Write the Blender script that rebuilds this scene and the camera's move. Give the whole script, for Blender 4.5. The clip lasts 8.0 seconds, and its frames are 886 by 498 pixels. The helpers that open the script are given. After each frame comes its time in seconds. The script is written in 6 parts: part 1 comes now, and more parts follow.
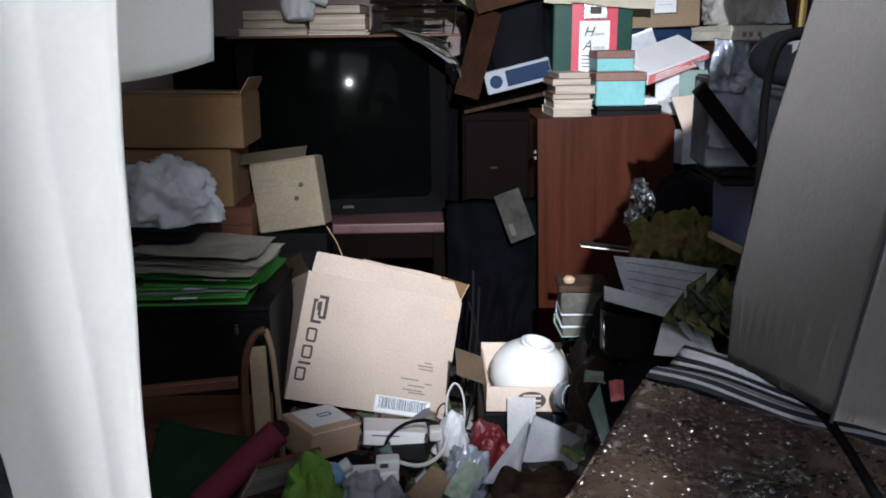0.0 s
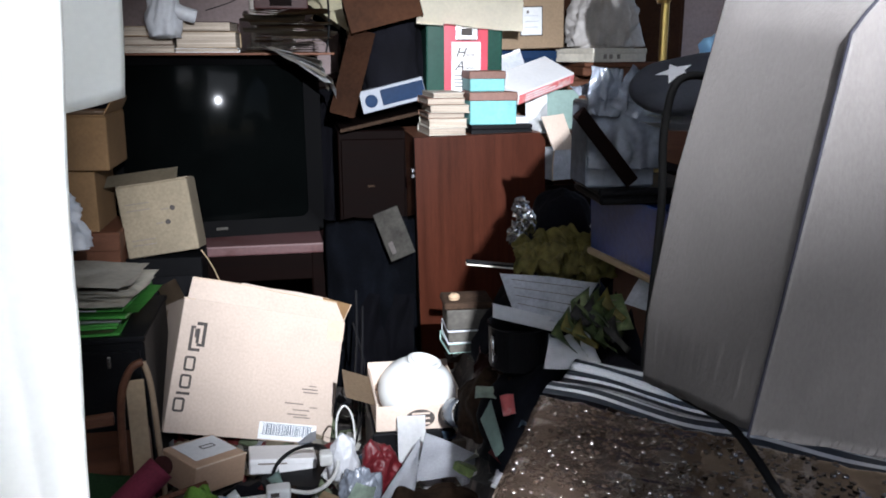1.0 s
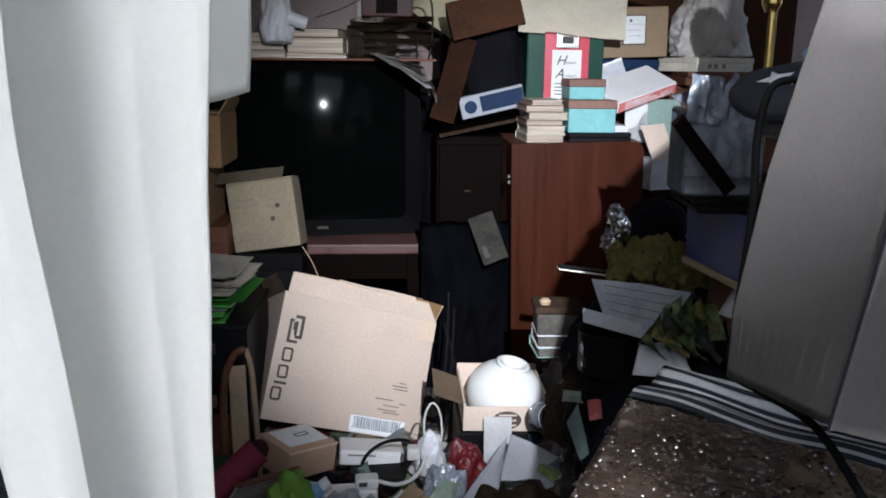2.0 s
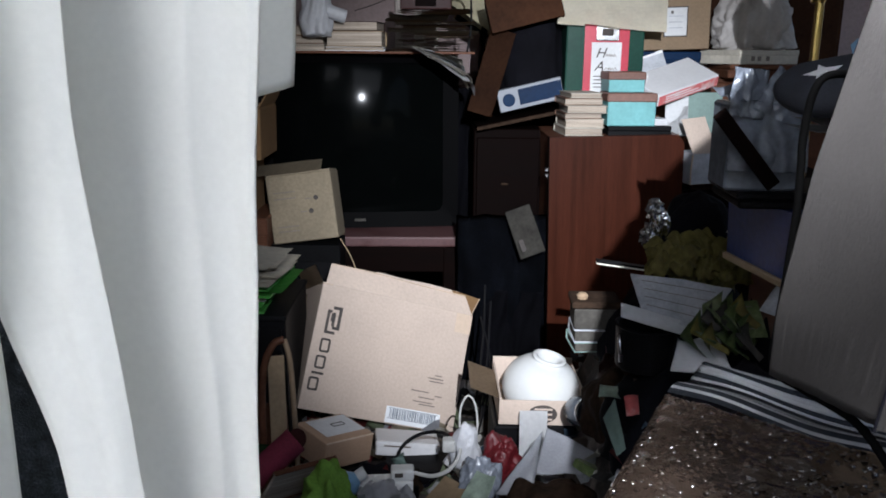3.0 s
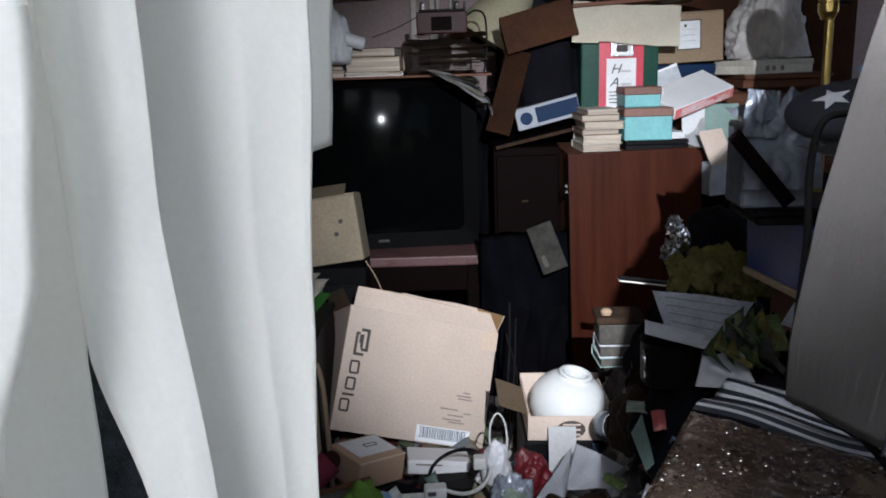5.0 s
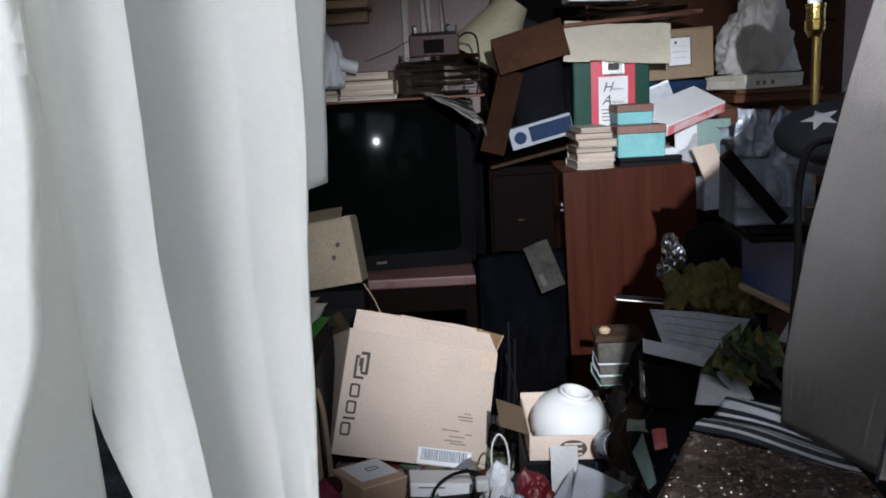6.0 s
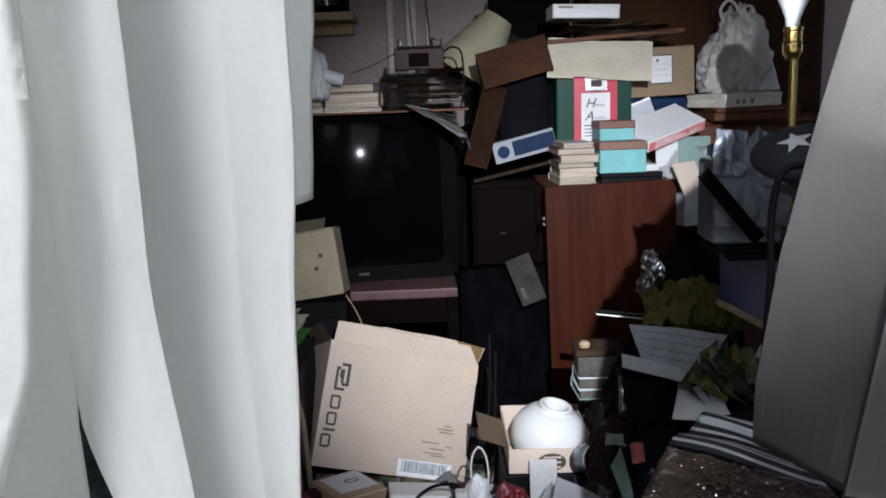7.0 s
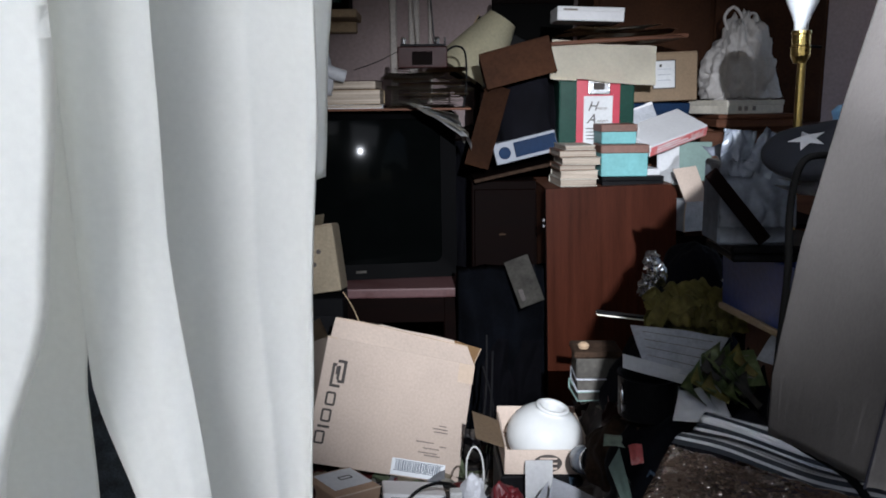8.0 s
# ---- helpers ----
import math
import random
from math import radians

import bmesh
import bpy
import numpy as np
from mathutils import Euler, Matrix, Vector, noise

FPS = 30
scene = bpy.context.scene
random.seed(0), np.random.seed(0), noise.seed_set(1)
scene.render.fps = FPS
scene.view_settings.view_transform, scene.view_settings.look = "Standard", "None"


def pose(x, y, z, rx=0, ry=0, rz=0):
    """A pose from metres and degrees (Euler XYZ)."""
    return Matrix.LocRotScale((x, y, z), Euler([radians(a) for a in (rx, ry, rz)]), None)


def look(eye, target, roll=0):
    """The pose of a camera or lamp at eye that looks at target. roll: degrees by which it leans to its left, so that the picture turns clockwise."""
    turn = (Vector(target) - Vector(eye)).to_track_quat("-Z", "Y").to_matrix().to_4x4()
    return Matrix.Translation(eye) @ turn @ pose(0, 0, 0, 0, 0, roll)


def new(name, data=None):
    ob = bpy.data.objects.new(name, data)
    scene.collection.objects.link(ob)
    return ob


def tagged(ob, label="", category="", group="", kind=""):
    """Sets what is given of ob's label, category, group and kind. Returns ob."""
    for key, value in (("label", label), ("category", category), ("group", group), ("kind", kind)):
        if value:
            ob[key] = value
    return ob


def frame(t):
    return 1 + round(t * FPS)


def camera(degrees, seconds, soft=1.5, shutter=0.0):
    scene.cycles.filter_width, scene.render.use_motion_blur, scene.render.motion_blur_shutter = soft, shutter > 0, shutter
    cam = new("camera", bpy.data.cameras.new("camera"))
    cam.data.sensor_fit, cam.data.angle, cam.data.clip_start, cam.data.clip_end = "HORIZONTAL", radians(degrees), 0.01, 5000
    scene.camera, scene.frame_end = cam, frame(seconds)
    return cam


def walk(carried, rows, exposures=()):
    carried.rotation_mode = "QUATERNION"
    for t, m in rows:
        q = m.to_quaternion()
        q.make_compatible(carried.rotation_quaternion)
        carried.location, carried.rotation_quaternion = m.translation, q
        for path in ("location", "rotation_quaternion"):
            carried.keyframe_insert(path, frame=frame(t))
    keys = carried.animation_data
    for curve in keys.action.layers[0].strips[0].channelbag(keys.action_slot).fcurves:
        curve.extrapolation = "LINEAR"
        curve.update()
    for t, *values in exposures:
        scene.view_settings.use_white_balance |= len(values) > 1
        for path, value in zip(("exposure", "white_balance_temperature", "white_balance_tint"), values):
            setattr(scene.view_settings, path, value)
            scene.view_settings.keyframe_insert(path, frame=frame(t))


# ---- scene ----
cam = camera(58.2, 8.0, soft=1.8)
PATH = [
    (0, (0.068, 0.241, 1.154), (0.087, 2.406, 0.578), -0.8),
    (0.2, (0.064, 0.244, 1.161), (0.147, 2.404, 0.598), -1.6),
    (0.5, (0.059, 0.248, 1.17), (0.348, 2.402, 0.631), -2.6),
    (1, (0.031, 0.241, 1.169), (0.417, 2.381, 0.629), -0.1),
    (1.5, (0.024, 0.218, 1.171), (0.258, 2.383, 0.648), -0.1),
    (2, (0.027, 0.208, 1.164), (0.153, 2.383, 0.646), 0.5),
    (3.5, (0.022, 0.202, 1.169), (0.019, 2.374, 0.624), -0.2),
    (4, (0.021, 0.192, 1.178), (0.006, 2.368, 0.647), -0.9),
    (4.5, (0.015, 0.177, 1.189), (-0.01, 2.355, 0.667), -1.3),
    (6, (0.018, 0.164, 1.212), (-0.007, 2.356, 0.754), -3.2),
    (6.5, (0.015, 0.157, 1.218), (0.018, 2.352, 0.773), -3.0),
    (7, (0.018, 0.153, 1.219), (0.044, 2.352, 0.789), -2.2),
    (7.5, (0.01, 0.155, 1.222), (0.054, 2.354, 0.802), -1.6),
    (8, (0.003, 0.161, 1.2), (0.045, 2.362, 0.782), -0.7),
]
EXPOSURES = [(0, 0.5, 6350, 14), (0.5, 0.9, 6350, 14), (1, 1.0, 6350, 14), (2, 0.42, 6350, 14), (3.5, 0.28, 6350, 14), (6, 0.18, 6350, 14), (8, 0.18, 6350, 14)]
walk(cam, [(t, look(eye, target, roll)) for t, eye, target, roll in PATH], EXPOSURES)

# ---- light: a grey sky through the two windows, an added fill, and the torch held beside the lens ----
world = bpy.data.worlds.new("sky")
scene.world = world
world.use_nodes = True
sky = world.node_tree.nodes.new("ShaderNodeTexSky")
sky.sky_type, sky.sun_disc = "NISHITA", False
sky.sun_elevation, sky.sun_rotation = radians(56), radians(194)
world.node_tree.links.new(sky.outputs[0], world.node_tree.nodes["Background"].inputs[0])
world.node_tree.nodes["Background"].inputs[1].default_value = 0.15

sun = new("sun", bpy.data.lights.new("sun", "SUN"))
sun.data.energy, sun.data.angle, sun.data.color = 5.0, radians(16), (0.95, 0.98, 1.0)
sun.matrix_world = look((-0.22, -0.9, 1.4), (0, 0, 0))

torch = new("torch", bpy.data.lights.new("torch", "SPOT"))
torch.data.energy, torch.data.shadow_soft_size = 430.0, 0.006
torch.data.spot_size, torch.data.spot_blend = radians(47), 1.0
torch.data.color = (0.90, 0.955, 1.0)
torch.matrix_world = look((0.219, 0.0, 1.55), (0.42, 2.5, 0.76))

# Fill lamp added high in the window opening, standing in for sky light.
daylight = new("window_fill", bpy.data.lights.new("window_fill", "AREA"))
daylight.data.shape, daylight.data.size, daylight.data.size_y = "RECTANGLE", 1.36, 0.42
daylight.data.energy, daylight.data.color = 8.0, (0.93, 0.97, 1.0)
daylight.matrix_world = look((0.09, 0.36, 1.80), (0.35, 1.6, 0.9))


# ---- materials ----
def mat(name, base, rough=0.65, metal=0.0, var=0.22, scale=7.0, fine=90.0, bump=0.15, second=None, amount=0.5,
        stretch=(1, 1, 1), spec=0.4, alpha=1.0, trans=0.0, island=0.0, sheen=0.0, shift=0.12, rvar=0.1):
    """Two-scale procedural surface: broad stains and fine grain round a base colour, with a fine relief."""
    m = bpy.data.materials.new(name)
    m.use_nodes = True
    n, l = m.node_tree.nodes, m.node_tree.links
    bsdf = n["Principled BSDF"]
    co = n.new("ShaderNodeTexCoord")
    info = n.new("ShaderNodeObjectInfo")
    mul = n.new("ShaderNodeMath")
    mul.operation = "MULTIPLY"
    mul.inputs[1].default_value = 37.0
    l.new(info.outputs["Random"], mul.inputs[0])
    mp = n.new("ShaderNodeMapping")
    mp.inputs["Scale"].default_value = stretch
    l.new(co.outputs["Object"], mp.inputs["Vector"])
    l.new(mul.outputs[0], mp.inputs["Location"])
    big, small = n.new("ShaderNodeTexNoise"), n.new("ShaderNodeTexNoise")
    for tex, s, d in ((big, scale, 5.0), (small, fine, 3.0)):
        tex.inputs["Scale"].default_value, tex.inputs["Detail"].default_value = s, d
        l.new(mp.outputs[0], tex.inputs["Vector"])
    ramp = n.new("ShaderNodeMapRange")
    ramp.inputs["From Min"].default_value, ramp.inputs["From Max"].default_value = 0.3, 0.7
    l.new(big.outputs["Fac"], ramp.inputs["Value"])
    dark = tuple(c * (1 - var) for c in base)
    light = tuple(min(1.0, c * (1 + var * 0.6)) for c in base)
    mix = n.new("ShaderNodeMix")
    mix.data_type = "RGBA"
    mix.inputs["A"].default_value = (*(second if second else dark), 1)
    mix.inputs["B"].default_value = (*light, 1)
    if second:
        ramp.inputs["From Min"].default_value, ramp.inputs["From Max"].default_value = amount - 0.06, amount + 0.06
    l.new(ramp.outputs[0], mix.inputs["Factor"])
    fr = n.new("ShaderNodeMapRange")
    fr.inputs["From Min"].default_value, fr.inputs["From Max"].default_value = 0.3, 0.7
    fr.inputs["To Min"].default_value, fr.inputs["To Max"].default_value = 1 - var * 0.7, 1 + var * 0.3
    l.new(small.outputs["Fac"], fr.inputs["Value"])
    hsv = n.new("ShaderNodeHueSaturation")
    l.new(fr.outputs[0], hsv.inputs["Value"])
    l.new(mix.outputs["Result"], hsv.inputs["Color"])
    last = hsv.outputs[0]
    if island:
        geo = n.new("ShaderNodeNewGeometry")
        ir = n.new("ShaderNodeMapRange")
        ir.inputs["To Min"].default_value, ir.inputs["To Max"].default_value = 1 - island, 1 + island * 0.4
        l.new(geo.outputs["Random Per Island"], ir.inputs["Value"])
        h2 = n.new("ShaderNodeHueSaturation")
        l.new(ir.outputs[0], h2.inputs["Value"])
        l.new(last, h2.inputs["Color"])
        last = h2.outputs[0]
    else:
        orr = n.new("ShaderNodeMapRange")
        orr.inputs["To Min"].default_value, orr.inputs["To Max"].default_value = 1 - shift, 1 + shift * 0.5
        l.new(info.outputs["Random"], orr.inputs["Value"])
        h2 = n.new("ShaderNodeHueSaturation")
        l.new(orr.outputs[0], h2.inputs["Value"])
        l.new(last, h2.inputs["Color"])
        last = h2.outputs[0]
    l.new(last, bsdf.inputs["Base Color"])
    rr = n.new("ShaderNodeMapRange")
    rr.inputs["To Min"].default_value, rr.inputs["To Max"].default_value = max(0.015, rough - rvar), min(1, rough + rvar)
    l.new(big.outputs["Fac"], rr.inputs["Value"])
    l.new(rr.outputs[0], bsdf.inputs["Roughness"])
    bsdf.inputs["Metallic"].default_value = metal
    bsdf.inputs["Specular IOR Level"].default_value = spec
    bsdf.inputs["Transmission Weight"].default_value = trans
    bsdf.inputs["Alpha"].default_value = alpha
    bsdf.inputs["Sheen Weight"].default_value = sheen
    bp = n.new("ShaderNodeBump")
    bp.inputs["Strength"].default_value, bp.inputs["Distance"].default_value = bump, 0.004
    l.new(small.outputs["Fac"], bp.inputs["Height"])
    l.new(bp.outputs[0], bsdf.inputs["Normal"])
    return m


def see_through(m, share):
    """Lets a share of the light through a thin cloth or film."""
    n, l = m.node_tree.nodes, m.node_tree.links
    out = n["Material Output"]
    tr = n.new("ShaderNodeBsdfTranslucent")
    tr.inputs[0].default_value = n["Principled BSDF"].inputs["Base Color"].default_value
    src = n["Principled BSDF"].inputs["Base Color"].links[0].from_socket
    l.new(src, tr.inputs[0])
    ms = n.new("ShaderNodeMixShader")
    ms.inputs[0].default_value = share
    l.new(n["Principled BSDF"].outputs[0], ms.inputs[1])
    l.new(tr.outputs[0], ms.inputs[2])
    l.new(ms.outputs[0], out.inputs[0])
    return m


M = {}
M["wall"] = mat("rose_plaster", (0.36, 0.28, 0.275), 0.85, var=0.18, scale=2.5, fine=60)
M["ceiling"] = mat("ceiling_paint", (0.7, 0.68, 0.64), 0.9)
M["floor"] = mat("worn_floor_boards", (0.10, 0.065, 0.045), 0.6, scale=3, stretch=(6, 1, 1))
M["earth"] = mat("earth", (0.16, 0.14, 0.10), 0.95, scale=1.0)
M["outside"] = mat("outer_render", (0.62, 0.60, 0.56), 0.9)
M["trim"] = mat("painted_trim", (0.45, 0.40, 0.36), 0.5)
M["curtain"] = see_through(mat("cream_curtain_cloth", (0.83, 0.835, 0.795), 0.85, var=0.04, scale=3, fine=260, bump=0.015, sheen=0.2), 0.10)
M["curtain_grey"] = see_through(mat("grey_lining_cloth", (0.054, 0.049, 0.046), 0.9, var=0.14, scale=9, fine=330, bump=0.10, stretch=(1.6, 1.6, 0.8)), 0.05)
M["navy_weave"] = mat("navy_weave", (0.07, 0.085, 0.10), 0.95, var=0.6, scale=60, fine=420, bump=0.6)
M["carton"] = mat("brown_cardboard", (0.55, 0.445, 0.37), 0.8, var=0.12, scale=4, fine=130, bump=0.10)
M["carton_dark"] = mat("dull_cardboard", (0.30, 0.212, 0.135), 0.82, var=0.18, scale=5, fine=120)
M["carton_orange"] = mat("red_brown_cardboard", (0.048, 0.020, 0.010), 0.8, var=0.3, spec=0.1)
M["carton_edge"] = mat("cut_cardboard_edge", (0.62, 0.48, 0.36), 0.9, var=0.3, fine=300)
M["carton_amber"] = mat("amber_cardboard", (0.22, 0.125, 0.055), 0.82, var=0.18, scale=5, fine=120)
M["carton_pale"] = mat("pale_cardboard", (0.27, 0.22, 0.15), 0.82, var=0.22, scale=5, fine=120)
M["rubber"] = mat("black_rubber", (0.003, 0.003, 0.003), 0.8, spec=0.05)
M["ink"] = mat("brown_black_ink", (0.06, 0.05, 0.045), 0.7, var=0.35, fine=160)
M["ink_pale"] = mat("faded_ink", (0.22, 0.185, 0.16), 0.8, var=0.2)
M["label"] = mat("white_label", (0.78, 0.80, 0.82), 0.55, var=0.06)
M["bars"] = mat("barcode_ink", (0.05, 0.08, 0.12), 0.6)
M["tape"] = mat("packing_tape", (0.55, 0.43, 0.33), 0.25, var=0.1, spec=0.6)
M["black"] = mat("black_plastic", (0.007, 0.007, 0.008), 0.5, var=0.4, fine=200, spec=0.08)
M["tv_black"] = mat("matt_black_housing", (0.0016, 0.0016, 0.0019), 0.6, var=0.4, fine=200, spec=0.03)
M["black_gloss"] = mat("black_screen_glass", (0.0014, 0.0018, 0.0018), 0.09, var=0.2, bump=0.0, spec=0.025, rvar=0.0)
M["black_cloth"] = mat("black_cloth", (0.006, 0.006, 0.009), 0.92, var=0.5, fine=200, spec=0.1)
M["dark_blue_cloth"] = mat("dark_blue_cloth", (0.004, 0.005, 0.008), 0.95, var=0.5, scale=12, spec=0.1)
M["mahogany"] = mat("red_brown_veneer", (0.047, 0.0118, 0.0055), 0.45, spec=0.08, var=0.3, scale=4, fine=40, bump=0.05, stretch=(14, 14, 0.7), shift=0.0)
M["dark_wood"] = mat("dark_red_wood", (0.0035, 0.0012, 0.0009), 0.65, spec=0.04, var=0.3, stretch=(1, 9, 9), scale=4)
M["brown_wood"] = mat("brown_wood", (0.13, 0.055, 0.032), 0.5, var=0.3, stretch=(1, 8, 8), scale=4, spec=0.15)
M["table_top"] = mat("dusty_table_top", (0.08, 0.038, 0.038), 0.55, var=0.25, scale=8, second=(0.06, 0.02, 0.018), amount=0.40)
M["paper"] = mat("old_paper", (0.58, 0.54, 0.46), 0.85, var=0.18, fine=60)
M["envelope"] = mat("cream_envelope_paper", (0.86, 0.80, 0.66), 0.8, var=0.08)
M["paper_white"] = mat("white_paper", (0.66, 0.67, 0.68), 0.8, var=0.10)
M["paper_grey"] = mat("printed_grey_paper", (0.48, 0.50, 0.54), 0.7, var=0.22, scale=24, fine=160)
M["paper_green"] = mat("green_printed_leaflet", (0.07, 0.10, 0.035), 0.35, var=0.5, scale=30, second=(0.17, 0.20, 0.09), amount=0.42)
M["paper_tan"] = mat("tan_paper", (0.40, 0.29, 0.18), 0.85, var=0.2)
M["page"] = mat("page_edges", (0.44, 0.37, 0.30), 0.9, var=0.4, scale=10, fine=300, stretch=(0.4, 0.4, 14))
M["cover_brown"] = mat("brown_book_cover", (0.20, 0.10, 0.06), 0.6, var=0.3)
M["cover_red"] = mat("dark_red_cover", (0.028, 0.006, 0.005), 0.5, spec=0.15)
M["teal"] = mat("teal_card", (0.16, 0.42, 0.43), 0.55, var=0.14, scale=14)
M["lid_brown"] = mat("brown_lid_card", (0.20, 0.10, 0.075), 0.55, var=0.2)
M["white_card"] = mat("white_card", (0.78, 0.78, 0.79), 0.5, var=0.06)
M["red_card"] = mat("red_printed_card", (0.55, 0.14, 0.14), 0.55, var=0.3, scale=30, second=(0.66, 0.42, 0.40), amount=0.42)
M["sage"] = mat("sage_green_cover", (0.22, 0.32, 0.29), 0.6, var=0.15)
M["tin_green"] = mat("dark_green_tin", (0.012, 0.055, 0.04), 0.32, var=0.15, spec=0.12, bump=0.01)
M["tin_red"] = mat("crimson_band", (0.50, 0.03, 0.06), 0.35, var=0.12, bump=0.01)
M["blue_card"] = mat("blue_card", (0.007, 0.024, 0.065), 0.5, var=0.18, spec=0.08)
M["blue_plastic"] = mat("blue_plastic", (0.02, 0.045, 0.18), 0.35, var=0.25)
M["cushion"] = mat("dark_cushion", (0.014, 0.016, 0.023), 0.85, var=0.3, scale=20, fine=250)
M["white_plastic"] = mat("white_plastic", (0.72, 0.73, 0.72), 0.35, var=0.08)
M["porcelain"] = mat("white_opal_glass", (0.66, 0.67, 0.66), 0.16, var=0.03, bump=0.0, spec=0.6)
M["bag_white"] = see_through(mat("white_bag_film", (0.62, 0.63, 0.66), 0.38, var=0.10, bump=0.2), 0.2)
M["film"] = mat("grey_clear_film", (0.15, 0.17, 0.20), 0.25, var=0.25, scale=12, bump=0.1, spec=0.6)
M["bag_cream"] = see_through(mat("cream_bag_film", (0.56, 0.53, 0.51), 0.5, var=0.12, bump=0.2), 0.15)
M["yellow_paper"] = mat("yellow_green_tissue", (0.20, 0.17, 0.05), 0.85, var=0.4, scale=22)
M["lampshade"] = see_through(mat("cream_lampshade", (0.55, 0.50, 0.34), 0.8, var=0.15), 0.15)
M["brass"] = mat("worn_brass", (0.62, 0.45, 0.16), 0.28, metal=1.0, var=0.2)
M["steel"] = mat("dull_steel", (0.55, 0.56, 0.58), 0.25, metal=1.0, var=0.15)
M["bulb"] = mat("frosted_bulb", (0.72, 0.76, 0.80), 0.35, var=0.03)
M["green_file"] = mat("green_folder", (0.05, 0.25, 0.04), 0.5, var=0.25)
M["green_cloth"] = mat("dark_green_cloth", (0.022, 0.065, 0.022), 0.9, var=0.35, fine=200)
M["lime_cloth"] = mat("lime_green_cloth", (0.15, 0.30, 0.04), 0.9, var=0.3, fine=200)
M["red_cloth"] = mat("crimson_cloth", (0.20, 0.02, 0.045), 0.85, var=0.3, fine=200)
M["red_film"] = mat("red_film", (0.11, 0.010, 0.014), 0.45, var=0.3)
M["grey_cloth"] = mat("grey_lining_fabric", (0.36, 0.37, 0.40), 0.9, var=0.15, fine=260)
M["pale_blue"] = mat("pale_blue_plastic", (0.22, 0.42, 0.62), 0.35)
M["bubble"] = mat("bubble_film_over_brown", (0.036, 0.025, 0.019), 0.09, var=0.6, scale=9, fine=55, bump=0.5, spec=1.0)
M["stripe_light"] = mat("pale_stripe", (0.46, 0.47, 0.48), 0.9, var=0.15, fine=250)
M["stripe_dark"] = mat("navy_stripe", (0.02, 0.026, 0.035), 0.9, var=0.3, fine=250)
M["litter"] = mat("mixed_litter", (0.10, 0.085, 0.075), 0.7, var=0.5, scale=16, second=(0.03, 0.026, 0.026), amount=0.5)
M["scrap"] = mat("paper_scraps", (0.30, 0.27, 0.23), 0.75, var=0.3, island=0.85)
M["cable_white"] = mat("white_cable", (0.55, 0.55, 0.53), 0.4)
M["rust"] = mat("brown_rag", (0.038, 0.023, 0.015), 0.9, var=0.5, scale=20, spec=0.1)
# Dark dull grey; on the small box and its books it stands for shade.
M["dull_shade"] = mat("dull_shade_grey", (0.075, 0.070, 0.062), 0.8, var=0.3, scale=20, spec=0.1)
# White card coloured dim grey, with the shade on its box included.
M["shaded_card"] = mat("shaded_white_card", (0.30, 0.32, 0.36), 0.6, var=0.12)
M["film_pale"] = mat("milky_clear_film", (0.22, 0.245, 0.29), 0.22, var=0.25, scale=14, bump=0.08, spec=0.7)
M["film_clear"] = mat("crinkled_clear_film", (0.62, 0.62, 0.62), 0.08, var=0.4, scale=30, fine=120, bump=0.8, spec=1.0)
M["pale_green"] = mat("pale_green_print", (0.42, 0.52, 0.43), 0.6, var=0.3, scale=40)
M["parcel"] = mat("orange_brown_cardboard", (0.42, 0.28, 0.19), 0.8, var=0.14, scale=5, fine=130, bump=0.1)


# ---- building helpers ----
def part(name, bm, material, parent, label="", m=None, smooth=False):
    """Links a bmesh as one mesh object under a thing or a part."""
    me = bpy.data.meshes.new(name)
    if bm.faces:
        bmesh.ops.recalc_face_normals(bm, faces=bm.faces[:])
    bm.to_mesh(me)
    bm.free()
    me.materials.append(material)
    if smooth:
        for p in me.polygons:
            p.use_smooth = True
    ob = new(name, me)
    if parent is not None:
        ob.parent = parent
    if m is not None:
        ob.matrix_basis = m
    if label:
        ob["label"] = label
    return ob


def thing(name, m, label, category, group=""):
    ob = new(name)
    ob.empty_display_size = 0.05
    ob.matrix_basis = m
    return tagged(ob, label, category, group)


def place(bl, br, tl):
    """The pose whose x runs from bl to br and whose z rises towards tl, with its width and height."""
    bl, br, tl = Vector(bl), Vector(br), Vector(tl)
    x = (br - bl).normalized()
    up = tl - bl
    z = (up - x * up.dot(x)).normalized()
    y = z.cross(x)
    m = Matrix((x, y, z)).transposed().to_4x4()
    m.translation = bl
    return m, (br - bl).length, up.dot(z)


def box(x0, y0, z0, x1, y1, z1, bevel=0.0, seg=1, bm=None):
    bm = bm or bmesh.new()
    made = bmesh.ops.create_cube(bm, size=1.0)["verts"]
    for v in made:
        v.co = Vector(((x0, x1)[v.co.x > 0], (y0, y1)[v.co.y > 0], (z0, z1)[v.co.z > 0]))
    if bevel:
        edges = list({e for v in made for e in v.link_edges})
        bmesh.ops.bevel(bm, geom=edges, offset=bevel, segments=seg, affect="EDGES", profile=0.6)
    return bm


def turned(profile, seg=28, close=True):
    """A body of revolution about z from (radius, height) pairs."""
    bm = bmesh.new()
    rings = []
    for r, z in profile:
        rings.append([bm.verts.new((r * math.cos(2 * math.pi * i / seg), r * math.sin(2 * math.pi * i / seg), z)) for i in range(seg)])
    for a, b in zip(rings, rings[1:]):
        for i in range(seg):
            bm.faces.new((a[i], a[(i + 1) % seg], b[(i + 1) % seg], b[i]))
    if close:
        bm.faces.new(rings[0]), bm.faces.new(rings[-1])
    return bm


